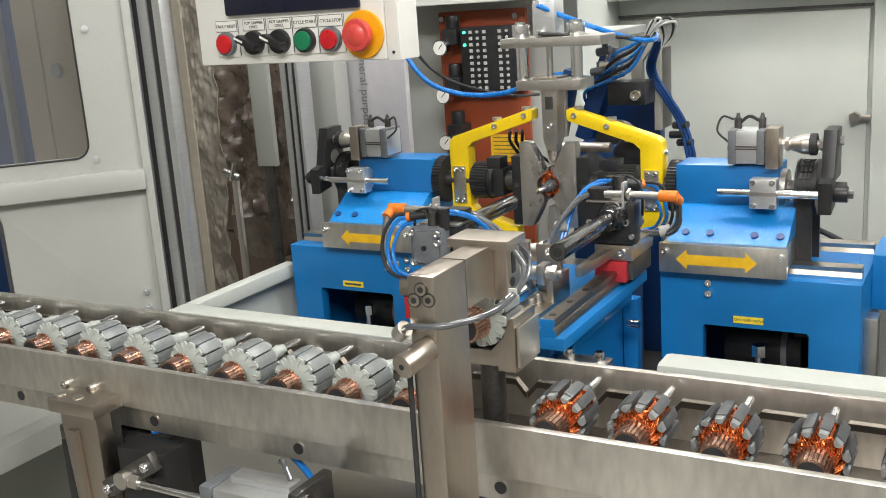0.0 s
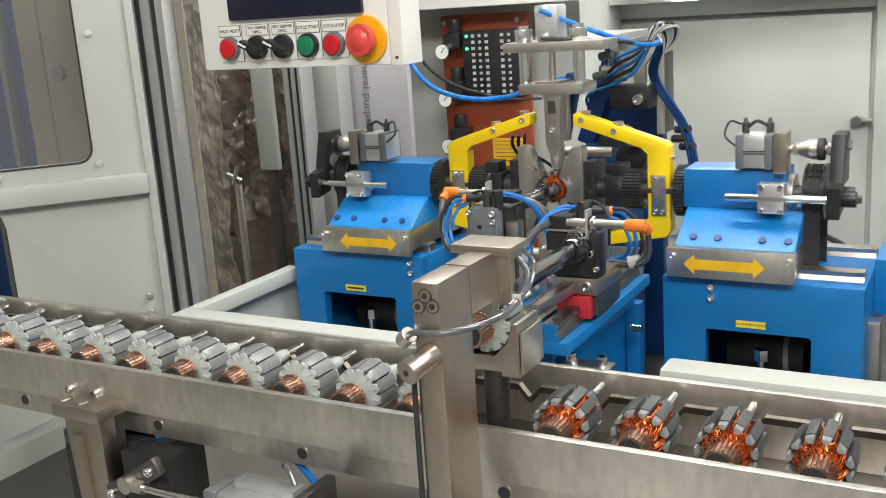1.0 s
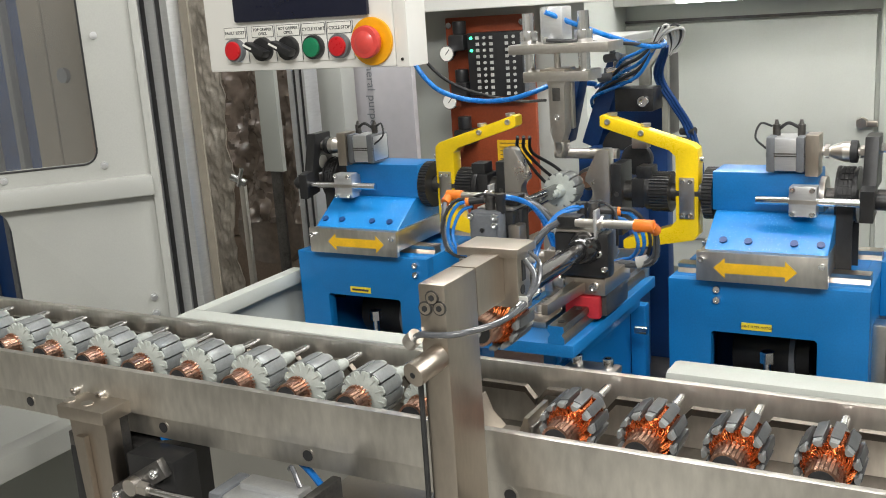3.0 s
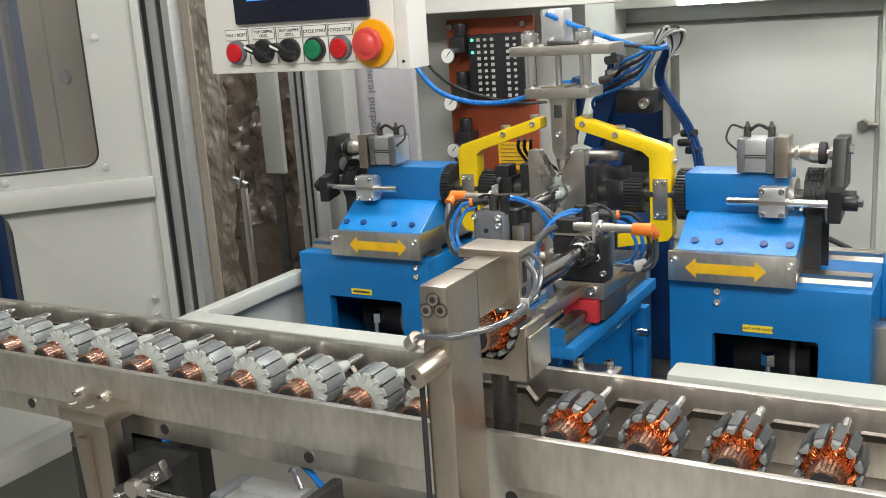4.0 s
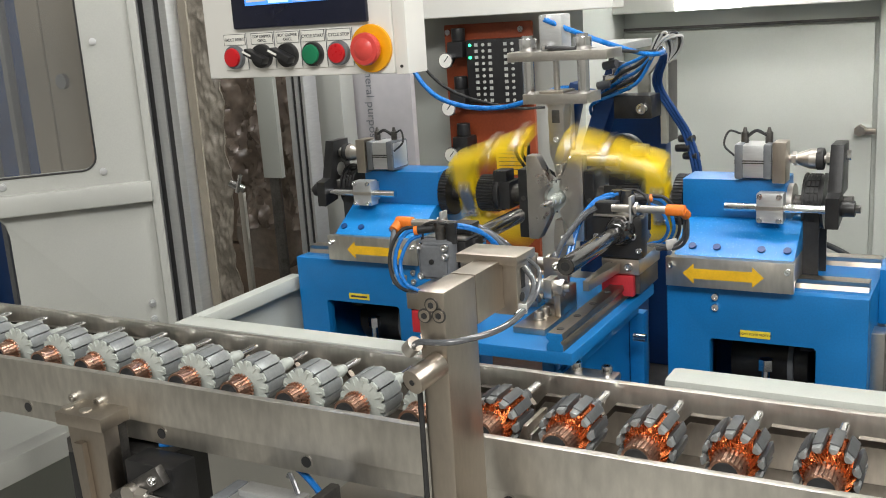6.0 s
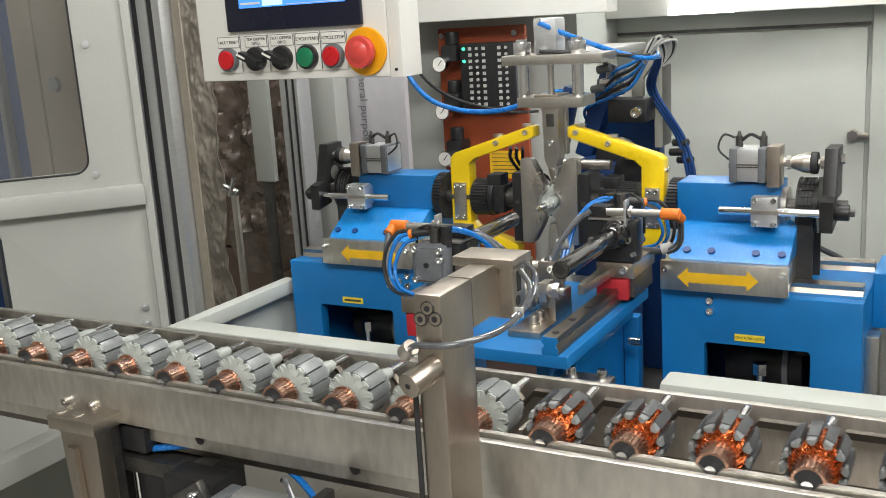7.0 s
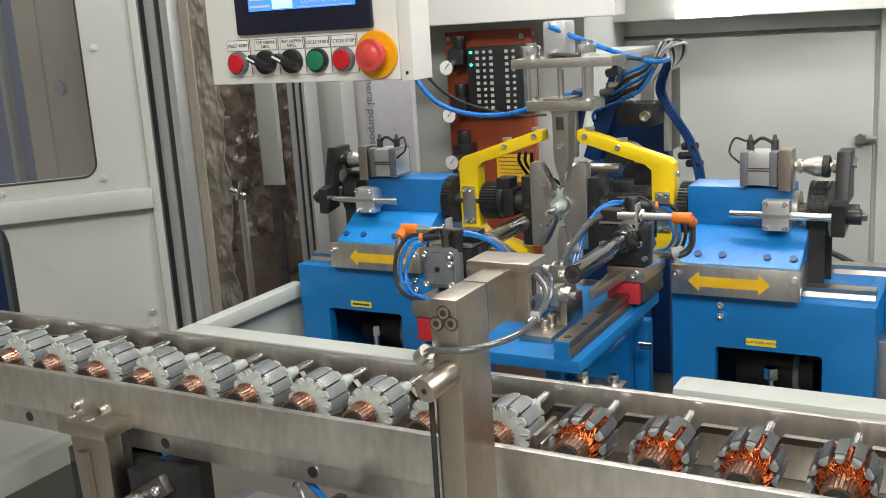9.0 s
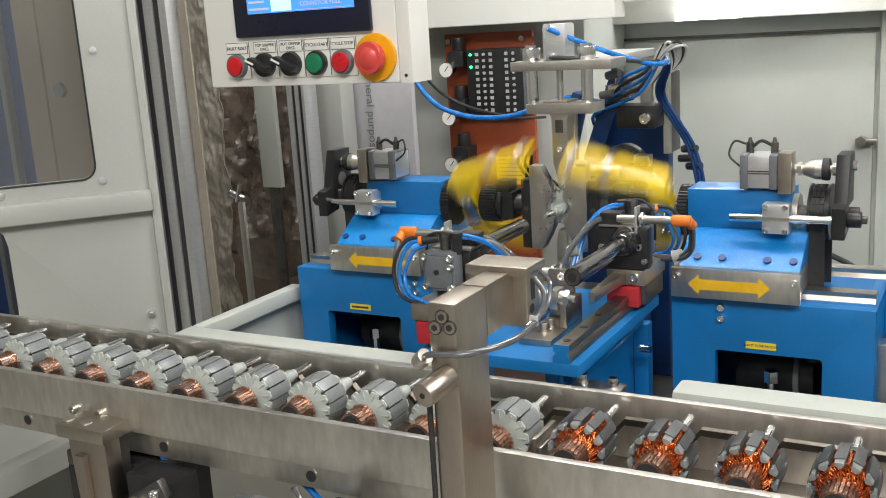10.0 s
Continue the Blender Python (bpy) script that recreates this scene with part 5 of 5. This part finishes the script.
def walking_beam():
    """Two notched plates that lift the armatures, carry them one seat on, lower them and go back."""
    x0, x1 = -1.55, 0.36
    w = thing("walking_beam", (0, 1.16, 0.93), "notched steel walking beam plates inside the transfer line", "walking beam")
    b = B()
    for k in range(-18, 9):
        a0, a1 = SLOT0 + PITCH * k + 0.0045, SLOT0 + PITCH * (k + 1) - 0.0045
        prism(b, [(a0 - 0.0045, -0.012), (a1 + 0.0045, -0.012), (a1 + 0.0045, 0.038), (a1, 0.044), (a1, 0.052), (a1 - 0.004, 0.056), (a0 + 0.004, 0.056), (a0, 0.052), (a0, 0.044), (a0 - 0.0045, 0.038)],
              "y", 1.0985 - 1.16, 1.1045 - 1.16)
    part("front_plate", b, RAIL, w)
    b = B()
    for k in range(-18, 9):
        a0, a1 = SLOT0 + PITCH * k + 0.001, SLOT0 + PITCH * (k + 1) - 0.001
        prism(b, [(a0, 0.036), (a0 + 0.010, 0.048), (a1 - 0.010, 0.048), (a1, 0.036), (a1, 0.030), (a1 - 0.010, 0.042), (a0 + 0.010, 0.042), (a0, 0.030)], "y", 1.217 - 1.16, 1.224 - 1.16)
    # darker than the front plate, shade of the trough in its colour
    part("back_plate", b, RAILDARK, w)
    for x in (-0.915, -0.712, -0.528, -0.317, -0.13, 0.05):
        h = part("hole_ring", cyl(B(), (x, 1.0984 - 1.16, 0.0), (x, 1.0978 - 1.16, 0.0), 0.0072, 18), STEEL, w)
        part("hole", cyl(B(), (x, 1.0979 - 1.16, 0.0), (x, 1.0974 - 1.16, 0.0), 0.0056, 16), RUBBER, h)
    for x in (-0.800, -0.755):
        part("lift_rod", cyl(B(), (x, 1.12 - 1.16, -0.012), (x, 1.12 - 1.16, 0.004), 0.006, 14), CHROME, w)
    return w


beam = walking_beam()


def beam_carriage():
    c = thing("beam_carriage", (-0.700, 1.12, 0.853), "black carriage box under the walking beam", "carriage")
    part("top", box(B(), (-0.150, -0.030, 0.038), (-0.032, 0.060, 0.055), 0.002), DARKSTEEL, c)
    part("side", box(B(), (-0.150, -0.030, -0.08), (-0.138, 0.060, 0.038), 0.001), BLACK, c)
    part("side", box(B(), (-0.044, -0.030, -0.08), (-0.032, 0.060, 0.038), 0.001), BLACK, c)
    part("front", box(B(), (-0.095, -0.030, -0.08), (-0.044, -0.022, 0.038), 0.001), BLACK, c)
    part("lift_block", box(B(), (-0.130, -0.030, 0.062), (-0.080, 0.010, 0.089), 0.002), BLACK, c)
    part("lift_pin", cyl(B(), (-0.103, -0.012, 0.055), (-0.103, -0.012, 0.062), 0.006, 14), CHROME, c)
    part("guide_rod", cyl(B(), (-0.119, -0.01, -0.08), (-0.119, -0.01, 0.038), 0.0055, 14), CHROME, c)
    part("link_mount", box(B(), (-0.034, -0.056, -0.010), (0.030, -0.022, 0.060), 0.002), BLACK, c)
    l = part("drag_link", box(B(), (-0.040, -0.066, -0.010), (0.044, -0.056, 0.010), 0.002, Matrix.Translation((-0.014, 0, 0.034)) @ Matrix.Rotation(radians(-31), 4, "Y")), DARKSTEEL, c)
    for x, z in ((-0.042, 0.017), (0.015, 0.051)):
        part("link_screw", cap_screw(B(), (x, -0.066, z), (x, -0.071, z), 0.005), CHROME, l)
    b = cyl(B(), (-0.014, -0.076, 0.034), (-0.014, -0.060, 0.034), 0.009, 18)
    cyl(b, (-0.012, -0.068, 0.033), (0.006, -0.068, 0.032), 0.0075, 6)
    part("rod_eye", b, STEEL, c)
    part("piston_rod", cyl(B(), (0.000, -0.068, 0.032), (0.150, -0.068, 0.030), 0.004, 14), CHROME, c)
    part("red_stop", box(B(), (0.00, -0.055, -0.045), (0.045, -0.040, -0.012), 0.002), REDSEAL, c)
    part("leg", box(B(), (-0.135, -0.02, -0.853), (-0.045, 0.05, -0.08), 0.002), DARKSTEEL, c)
    return c


carriage = beam_carriage()


def drive_cylinder():
    d = thing("drive_cylinder", (-0.520, 1.052, 0.616), "aluminium air cylinder that drives the walking beam", "air cylinder")
    part("barrel", box(B(), (-0.060, -0.022, 0.255), (0.022, 0.022, 0.296), 0.005), ALU, d)
    part("top_rail", box(B(), (-0.050, -0.005, 0.296), (0.018, 0.014, 0.303), 0.001), ALU, d)
    part("front_cap", box(B(), (-0.074, -0.023, 0.254), (-0.060, 0.023, 0.297), 0.003), GREYPL, d)
    part("rear_cap", box(B(), (0.022, -0.023, 0.254), (0.031, 0.023, 0.297), 0.003), STEEL, d)
    part("end_plate", box(B(), (0.031, -0.024, 0.18), (0.041, 0.030, 0.309), 0.002), DARKSTEEL, d)
    for y, z in ((-0.012, 0.300), (-0.014, 0.262)):
        part("end_screw", cyl(B(), (0.041, y, z), (0.045, y, z), 0.005, 14), CHROME, d)
    part("stand", box(B(), (-0.06, -0.02, -0.616), (0.06, 0.02, 0.254), 0.002), DARKSTEEL, d)
    part("air_line", tube(B(), [(-0.20, 0.05, 0.300), (-0.14, 0.06, 0.309), (-0.08, 0.065, 0.309), (-0.03, 0.06, 0.298), (0.01, 0.05, 0.272), (0.03, 0.05, 0.235)], 0.0034, 8), BLUEHOSE, d, "blue air line")
    part("air_line", tube(B(), [(0.01, 0.008, 0.303), (0.0, 0.012, 0.318), (-0.01, 0.02, 0.312)], 0.0024, 8), CLEARHOSE, d)
    return d


drive_cylinder()


def clamp_post():
    p = thing("clamp_post", (-0.317, 1.02, 0.0), "nickel-grey steel post with an overhead clamp head and a clear hose", "clamp post")

    def L(x, y, z):
        return (x + 0.317, y - 1.02, z)

    part("post", box(B(), L(-0.337, 1.006, 0.60), L(-0.3145, 1.056, 1.140), 0.0025), NICKEL, p)
    b = prism(B(), [(1.0565 - 1.02, 1.1005), (1.0565 - 1.02, 1.140), (1.104 - 1.02, 1.140), (1.104 - 1.02, 1.1005)], "x", -0.0196, 0.0022, 0.0012)
    part("beam", b, NICKEL, p)
    hd = part("clamp_head", box(B(), L(-0.348, 1.104, 1.094), L(-0.303, 1.128, 1.137), 0.0015), NICKEL, p, "clamp head over the lift")
    part("head_plate", box(B(), L(-0.353, 1.097, 1.137), L(-0.299, 1.133, 1.1445), 0.001), NICKEL, hd)
    part("side_slot", box(B(), L(-0.303, 1.112, 1.115), L(-0.3022, 1.118, 1.132)), RUBBER, hd)
    part("head_port", cyl(B(), L(-0.305, 1.112, 1.108), L(-0.3024, 1.112, 1.108), 0.004, 14), RUBBER, hd)
    for x, z in ((-0.3250, 1.1300), (-0.3312, 1.1215), (-0.3192, 1.1225)):
        s = part("counterbore", cyl(B(), L(x, 1.0058, z), L(x, 1.0050, z), 0.0056, 24), DARKSTEEL, p)
        part("cap_screw", cap_screw(B(), L(x, 1.0052, z), L(x, 1.0042, z), 0.0044), NICKEL, s)
        part("socket", cyl(B(), L(x, 1.0048, z), L(x, 1.0040, z), 0.0025, 6), RUBBER, s)
    h = part("handle", cyl(B(), L(-0.322, 1.006, 1.086), L(-0.3290, 0.978, 1.080), 0.0094, 32, bevel=0.001), NICKEL, p, "short turned steel handle")
    part("handle_bore", cyl(B(), L(-0.3290, 0.9782, 1.080), L(-0.3292, 0.9773, 1.0798), 0.0022, 12), RUBBER, h)
    part("base_plate", box(B(), L(-0.37, 0.97, 0.58), L(-0.26, 1.07, 0.60), 0.002), NICKEL, p)
    part("column", box(B(), L(-0.345, 1.0, 0.0), L(-0.29, 1.05, 0.58), 0.002), NICKEL, p)
    hp = [L(-0.342, 1.002, 1.098), L(-0.332, 0.9985, 1.1035), L(-0.315, 0.998, 1.105), L(-0.300, 1.006, 1.106), L(-0.285, 1.035, 1.107), L(-0.281, 1.070, 1.112), L(-0.284, 1.095, 1.124), L(-0.298, 1.110, 1.133)]
    part("clear_hose", tube(B(), hp, 0.0025, 12, 10), CLEARHOSE, p, "smoky clear air hose")
    part("clear_hose", tube(B(), [L(-0.284, 1.060, 1.110), L(-0.279, 1.085, 1.118), L(-0.283, 1.104, 1.132), L(-0.297, 1.116, 1.1385)], 0.0018, 10, 10), CLEARHOSE, p, "thin clear air hose")
    b = cyl(B(), L(-0.346, 1.004, 1.094), L(-0.338, 1.001, 1.101), 0.0062, 14)
    part("hose_fitting", b, STEEL, p)
    part("cable_tie", box(B(), L(-0.2855, 1.067, 1.1085), L(-0.2785, 1.0695, 1.1165), 0.001), DULLWHITE, p, "white cable tie")
    part("post_cable", cyl(B(), L(-0.341, 1.004, 0.62), L(-0.339, 1.004, 1.075), 0.0022, 8), RUBBER, p)
    return p


clamp_post()


def lift():
    l = thing("armature_lift", (SLOT0 - PITCH, YL, 0.60), "steel lift block with a cradle on a round column", "lift")
    z = ZL - 0.60
    pts = [(-0.030, z - 0.044), (-0.016, z - 0.044), (-0.016, z - 0.040), (0.016, z - 0.040), (0.016, z - 0.044), (0.033, z - 0.044), (0.033, z + 0.004), (0.029, z + 0.004),
           (0.022, z - 0.014), (0.010, z - 0.026), (-0.010, z - 0.026), (-0.022, z - 0.014), (-0.029, z + 0.004), (-0.030, z + 0.004)]
    part("cradle", prism(B(), pts, "y", -0.022, 0.022, 0.001), NICKEL, l, "steel cradle block")
    part("side_guard", box(B(), (0.0335, -0.020, z - 0.040), (0.0365, 0.022, z - 0.004), 0.0012), STEEL, l)
    part("column", cyl(B(), (0, 0, 0.0), (0, 0, z - 0.040), 0.011, 24), DARKSTEEL, l, "dark round lift column")
    return l


lift_block = lift()


# ---- armatures ----
def armature(wound):
    a = thing("armature", (0, 0, 0), "wound motor armature with bright copper coils" if wound else "unwound motor armature with pale slot insulation and copper commutator", "armature", "armatures")
    tooth = B()
    R, n = 0.0248, 5
    span = radians(9.6 if wound else 13.2)
    pts = [(0.0022, 0.009), (0.0022, R * 0.80)]
    pts += [(R * 0.86 * math.sin(span), R * 0.86 * math.cos(span))]
    pts += [(R * math.sin(span * (1 - 2 * k / n)), R * math.cos(span * (1 - 2 * k / n))) for k in range(n + 1)]
    pts += [(-R * 0.86 * math.sin(span), R * 0.86 * math.cos(span)), (-0.0022, R * 0.80), (-0.0022, 0.009)]
    prism(tooth, pts, "y", -0.017, 0.0115, 0.0004)
    first = part("tooth", tooth, STACKDARK if wound else STACK, a)
    for k in range(1, 12):
        o = new("tooth", first.data)
        o.parent = a
        o.rotation_euler = (0, k * math.tau / 12, 0)
    part("core", cyl(B(), (0, -0.0168, 0), (0, 0.0113, 0), 0.0125, 24), STACKDARK, a)
    # slot insulation: a petalled end star at both ends
    for y0, y1 in ((-0.0195, -0.0171), (0.0116, 0.0140)):
        pt = []
        for k in range(12):
            petal = ((-0.47, 0.0105), (-0.15, 0.0120), (-0.09, 0.0206), (-0.30, 0.0220), (-0.28, 0.0240), (0.28, 0.0240), (0.30, 0.0220), (0.09, 0.0206), (0.15, 0.0120), (0.47, 0.0105))
            if not wound:
                petal = ((-0.49, 0.0206), (-0.42, 0.0212), (-0.34, 0.0236), (-0.22, 0.0246), (0.22, 0.0246), (0.34, 0.0236), (0.42, 0.0212), (0.49, 0.0206))
            for f, rr in petal:
                ang = (k + f) * math.tau / 12
                pt.append((rr * math.sin(ang), rr * math.cos(ang)))
        part("slot_insulation", prism(B(), pt, "y", y0, y1, 0.0004), STACK if wound else SPIDER, a)
    if wound:
        tab = prism(B(), [(-0.0008, 0.0195), (-0.0034, 0.0219), (-0.0031, 0.0240), (0.0031, 0.0240), (0.0034, 0.0219), (0.0008, 0.0195)], "y", -0.0250, -0.0190, 0.0004)
        first = part("crown_tab", tab, STACK, a)
        for k in range(1, 12):
            o = new("crown_tab", first.data)
            o.parent = a
            o.rotation_euler = (0, k * math.tau / 12, 0)
    if not wound:
        b = cyl(B(), (0, -0.0222, 0), (0, -0.0194, 0), 0.0130, 36, 0.0205)
        for k in range(12):
            box(b, (-0.0007, -0.0212, 0.013), (0.0007, -0.0193, 0.0232), 0.0003, Matrix.Rotation(k * math.tau / 12, 4, "Y"))
        part("end_ribs", b, SPIDER, a, "moulded ribs on the end insulation")
    part("shaft", cyl(cyl(B(), (0, -0.0525, 0), (0, 0.073, 0), 0.0042, 16), (0, 0.073, 0), (0, 0.079, 0), 0.0042, 16, 0.0026), CHROME, a, "bright steel shaft")
    b = cyl(B(), (0, 0.0140, 0), (0, 0.030, 0), 0.0092, 20, 0.0080)
    cyl(b, (0, 0.030, 0), (0, 0.044, 0), 0.0066, 18, bevel=0.0006)
    cyl(b, (0, 0.044, 0), (0, 0.050, 0), 0.0054, 18)
    part("shaft_sleeve", b, SPIDER if not wound else STACKDARK, a)
    com = B()
    for k in range(24):
        m = Matrix.Rotation(k * math.tau / 24, 4, "Y")
        box(com, (-0.00135, -0.0470, 0.0085), (0.00135, -0.0285, 0.0126), 0, m)
        box(com, (-0.00100, -0.0305, 0.0120), (0.00100, -0.0275, 0.0146), 0, m)
    part("commutator", com, COPPER, a, "copper commutator bars")
    part("commutator_core", cyl(B(), (0, -0.0480, 0), (0, -0.0275, 0), 0.0104, 24), RUBBER, a, "black commutator core")
    part("neck", cyl(B(), (0, -0.0285, 0), (0, -0.019, 0), 0.0082, 20), SPIDER if not wound else RUBBER, a)
    if wound:
        rng = random.Random(5)
        w, wb = B(), B()
        for k in range(12):
            for j in range(7):
                a0 = (k + 0.5 + rng.uniform(-0.10, 0.10)) * math.tau / 12
                a1 = a0 + math.tau / 12 * (4 + rng.uniform(-0.2, 0.2))
                r0 = rng.uniform(0.0150, 0.0208)
                bulge = rng.uniform(0.0215, 0.0290)
                line = []
                for f in (0, 0.12, 0.35, 0.65, 0.88, 1):
                    ang = a0 + (a1 - a0) * f
                    rr = r0 * (1 - 0.42 * math.sin(math.pi * f))
                    yy = -0.0150 - (bulge - 0.0150) * math.sin(math.pi * f) ** 0.5
                    line.append((rr * math.sin(ang), yy, rr * math.cos(ang)))
                tube(w, line, 0.00075, 5, 3)
                if j < 4:
                    tube(wb, [(p[0], -p[1] - 0.0055, p[2]) for p in line], 0.00065, 5, 2)
            for j in range(3):
                a0 = (k + 0.5 + 0.25 * (j - 1)) * math.tau / 12
                tube(w, [(0.0185 * math.sin(a0), -0.0185, 0.0185 * math.cos(a0)), (0.0175 * math.sin(a0 + 0.12), -0.0235, 0.0175 * math.cos(a0 + 0.12)),
                         (0.0135 * math.sin(a0 + 0.3), -0.0287, 0.0135 * math.cos(a0 + 0.3))], 0.00060, 5, 2)
        tagged(part("winding", w, WIRE, a, "bright enamelled copper winding"), kind="stuff")
        tagged(part("rear_winding", wb, WIRE, a, "bright enamelled copper winding"), kind="stuff")
        f = B()
        for k in range(12):
            ang = (k + 0.5) * math.tau / 12
            cyl(f, (0.0162 * math.sin(ang), -0.0165, 0.0162 * math.cos(ang)), (0.0162 * math.sin(ang), 0.0112, 0.0162 * math.cos(ang)), 0.0030, 8)
        tagged(part("slot_fill", f, WIRE, a), kind="stuff")
    return a


def tilted(k):
    return Matrix.Rotation(radians((k * 47) % 30), 4, "Y")


new_one = armature(False)
wound_one = armature(True)
row_new = [new_one] + [copy_thing(new_one, Matrix.Identity(4)) for _ in range(12)]
row_wound = [wound_one] + [copy_thing(wound_one, Matrix.Identity(4)) for _ in range(5)]


# ---- what moves ----
def ease(t, t0, t1):
    f = min(1.0, max(0.0, (t - t0) / (t1 - t0)))
    return f * f * (3 - 2 * f)


def head_gap(t):
    return 0.038 * (ease(t, 0.85, 1.42) - ease(t, 2.95, 3.60))


def top_rise(t):
    return 0.0205 * (ease(t, 0.95, 1.42) - ease(t, 3.0, 3.6))


REACH_FRONT, REACH_BACK = 0.128, 0.131   # strokes to the lift and to the winder


def reach(t):
    """How far the arms are out, from 0 to 1."""
    return ease(t, 0.05, 0.62) - ease(t, 1.30, 1.85) + ease(t, 2.43, 3.10) - ease(t, 4.02, 4.82)


def stroke(t, front):
    """The stroke of the arm that first points to the front (or to the winder)."""
    to_line = front == (table_turn(t) < 90)
    return reach(t) * (REACH_FRONT if to_line else REACH_BACK)


def table_turn(t):
    return 180.0 * ease(t, 1.77, 2.58)


def lift_up(t):
    return LIFT * (1 - ease(t, 1.08, 1.62) + ease(t, 3.60, 3.95) - ease(t, 4.82, 5.28))


def beam_shift(t):
    return PITCH * (ease(t, 6.25, 7.18) - ease(t, 7.38, 8.22))


def beam_lift(t):
    return 0.0088 * (ease(t, 5.95, 6.2) - ease(t, 7.18, 7.32))


def times(step=0.1, fine=()):
    """Even steps over the clip, and every thirtieth of a second in the fine stretches."""
    fs = {round(k * step * FPS) for k in range(int(10 / step) + 1)} | {0, 300}
    for a, c in fine:
        fs |= set(range(round(a * FPS), round(c * FPS) + 1))
    return [f / FPS for f in sorted(fs)]


def flyer_angle(f):
    """Degrees that the flyer has turned at a whole film frame; 0 at the top, towards the front."""
    single = (0, 10, 35, 95, 180, 268, 352, 360)
    total = 0.0
    for start in (9, 126, 135, 150, 163, 276):
        total += single[min(7, max(0, f - 1 - start))]
    total += single[min(7, max(0, f - 1 - 224))]

    def spin(start, full):
        k = f - 1 - start
        return 0.0 if k <= 0 else min(full, 28 + 72.0 * (k - 1))

    total += spin(174, 2520)
    total += spin(234, 2160)
    k = f - 1 - 288
    total += 0 if k <= 0 else (12 if k == 1 else 40 + 72 * (k - 2))
    return total


def at_arm(t, front):
    """The pose of an armature in the arm that first points to the front (or to the winder)."""
    a = radians(table_turn(t))
    far, to_line = ease(reach(t), 0.70, 1.0), front == (table_turn(t) < 90)
    out = 0.149 + stroke(t, front) + far * (0.043 if to_line else -0.022)
    off = 0.0795 + far * (0.0216 if to_line else -0.0055)
    local = Vector((off, -out, 0)) if front else Vector((-off, out, 0))
    turn = Matrix.Rotation(a, 4, "Z")
    place = turn @ local
    flip = Matrix.Identity(4) if front else Matrix.Rotation(math.pi, 4, "Z")
    return Matrix.Translation((PX + place.x, PY + place.y, ZA)) @ turn @ flip


def motions():
    slow = times(0.1, ((0.8, 1.8), (2.9, 3.65)))
    for head, s in ((right_head, 1), (left_head, -1)):
        o = head.location.copy()
        walk(head, [(t, Matrix.Translation(o + Vector((s * head_gap(t), 0, 0)))) for t in slow])
    for fl in (right_flyer, left_flyer):
        o = fl.location.copy()
        walk(fl, [((f - 1) / FPS, Matrix.Translation(o) @ Matrix.Rotation(radians(flyer_angle(f)), 4, "X")) for f in range(1, 302)])
    walk(gripper_slide, [(t, Matrix.Translation((0, 0, top_rise(t)))) for t in slow])
    fine = times(0.1, ((0.0, 4.85),))
    o = loader_table.location.copy()
    walk(loader_table, [(t, Matrix.Translation(o) @ Matrix.Rotation(radians(table_turn(t)), 4, "Z")) for t in fine])
    walk(arm_a, [(t, Matrix.Translation((-0.0035, 0.063 - stroke(t, True), 0))) for t in fine])
    walk(arm_b, [(t, Matrix.Translation((0.0035, -0.063 + stroke(t, False), 0)) @ Matrix.Rotation(math.pi, 4, "Z")) for t in fine])
    o = lift_block.location.copy()
    lt = times(0.1, ((1.0, 1.7), (3.5, 4.0), (4.8, 5.3)))
    walk(lift_block, [(t, Matrix.Translation(o + Vector((0, 0, lift_up(t))))) for t in lt])
    bt = times(0.1, ((5.9, 8.3),))
    o = beam.location.copy()
    walk(beam, [(t, Matrix.Translation(o + Vector((beam_shift(t), 0, beam_lift(t))))) for t in bt])
    o = carriage.location.copy()
    walk(carriage, [(t, Matrix.Translation(o + Vector((beam_shift(t), 0, 0)))) for t in bt])

    def carried(t):
        """What the walking beam adds to an armature in a seat."""
        return Vector((PITCH * ease(t, 6.25, 7.18), 0, beam_lift(t)))

    for n, ob in enumerate(row_new[1:]):
        k = -2 - n
        walk(ob, [(t, Matrix.Translation(Vector((seat(k), YL, ZL)) + carried(t)) @ tilted(k)) for t in bt])
    for n, ob in enumerate(row_wound[1:]):
        walk(ob, [(t, Matrix.Translation(Vector((seat(n), YL, ZL)) + carried(t)) @ tilted(n + 3)) for t in bt])
    # the armature that is loaded: lift, front arm, winder
    rows = []
    for t in times(0.1, ((0.2, 4.6),)):
        if t < 1.02:
            m = Matrix.Translation((seat(-1), YL, ZA))
        else:
            m = at_arm(min(t, 4.0), True)
        rows.append((t, m))
    walk(row_new[0], rows)
    # the finished armature: winder, rear arm, lift, seat
    rows = []
    for t in times(0.1, ((0.2, 4.6), (4.8, 5.3), (5.9, 8.3))):
        if t < 4.01:
            m = at_arm(max(t, 0.7), False)
        else:
            m = Matrix.Translation(Vector((seat(-1), YL, ZL + (lift_up(t) if t < 5.4 else 0))) + carried(t)) @ Matrix.Rotation(math.tau, 4, "Z")
        rows.append((t, m))
    walk(row_wound[0], rows)


motions()
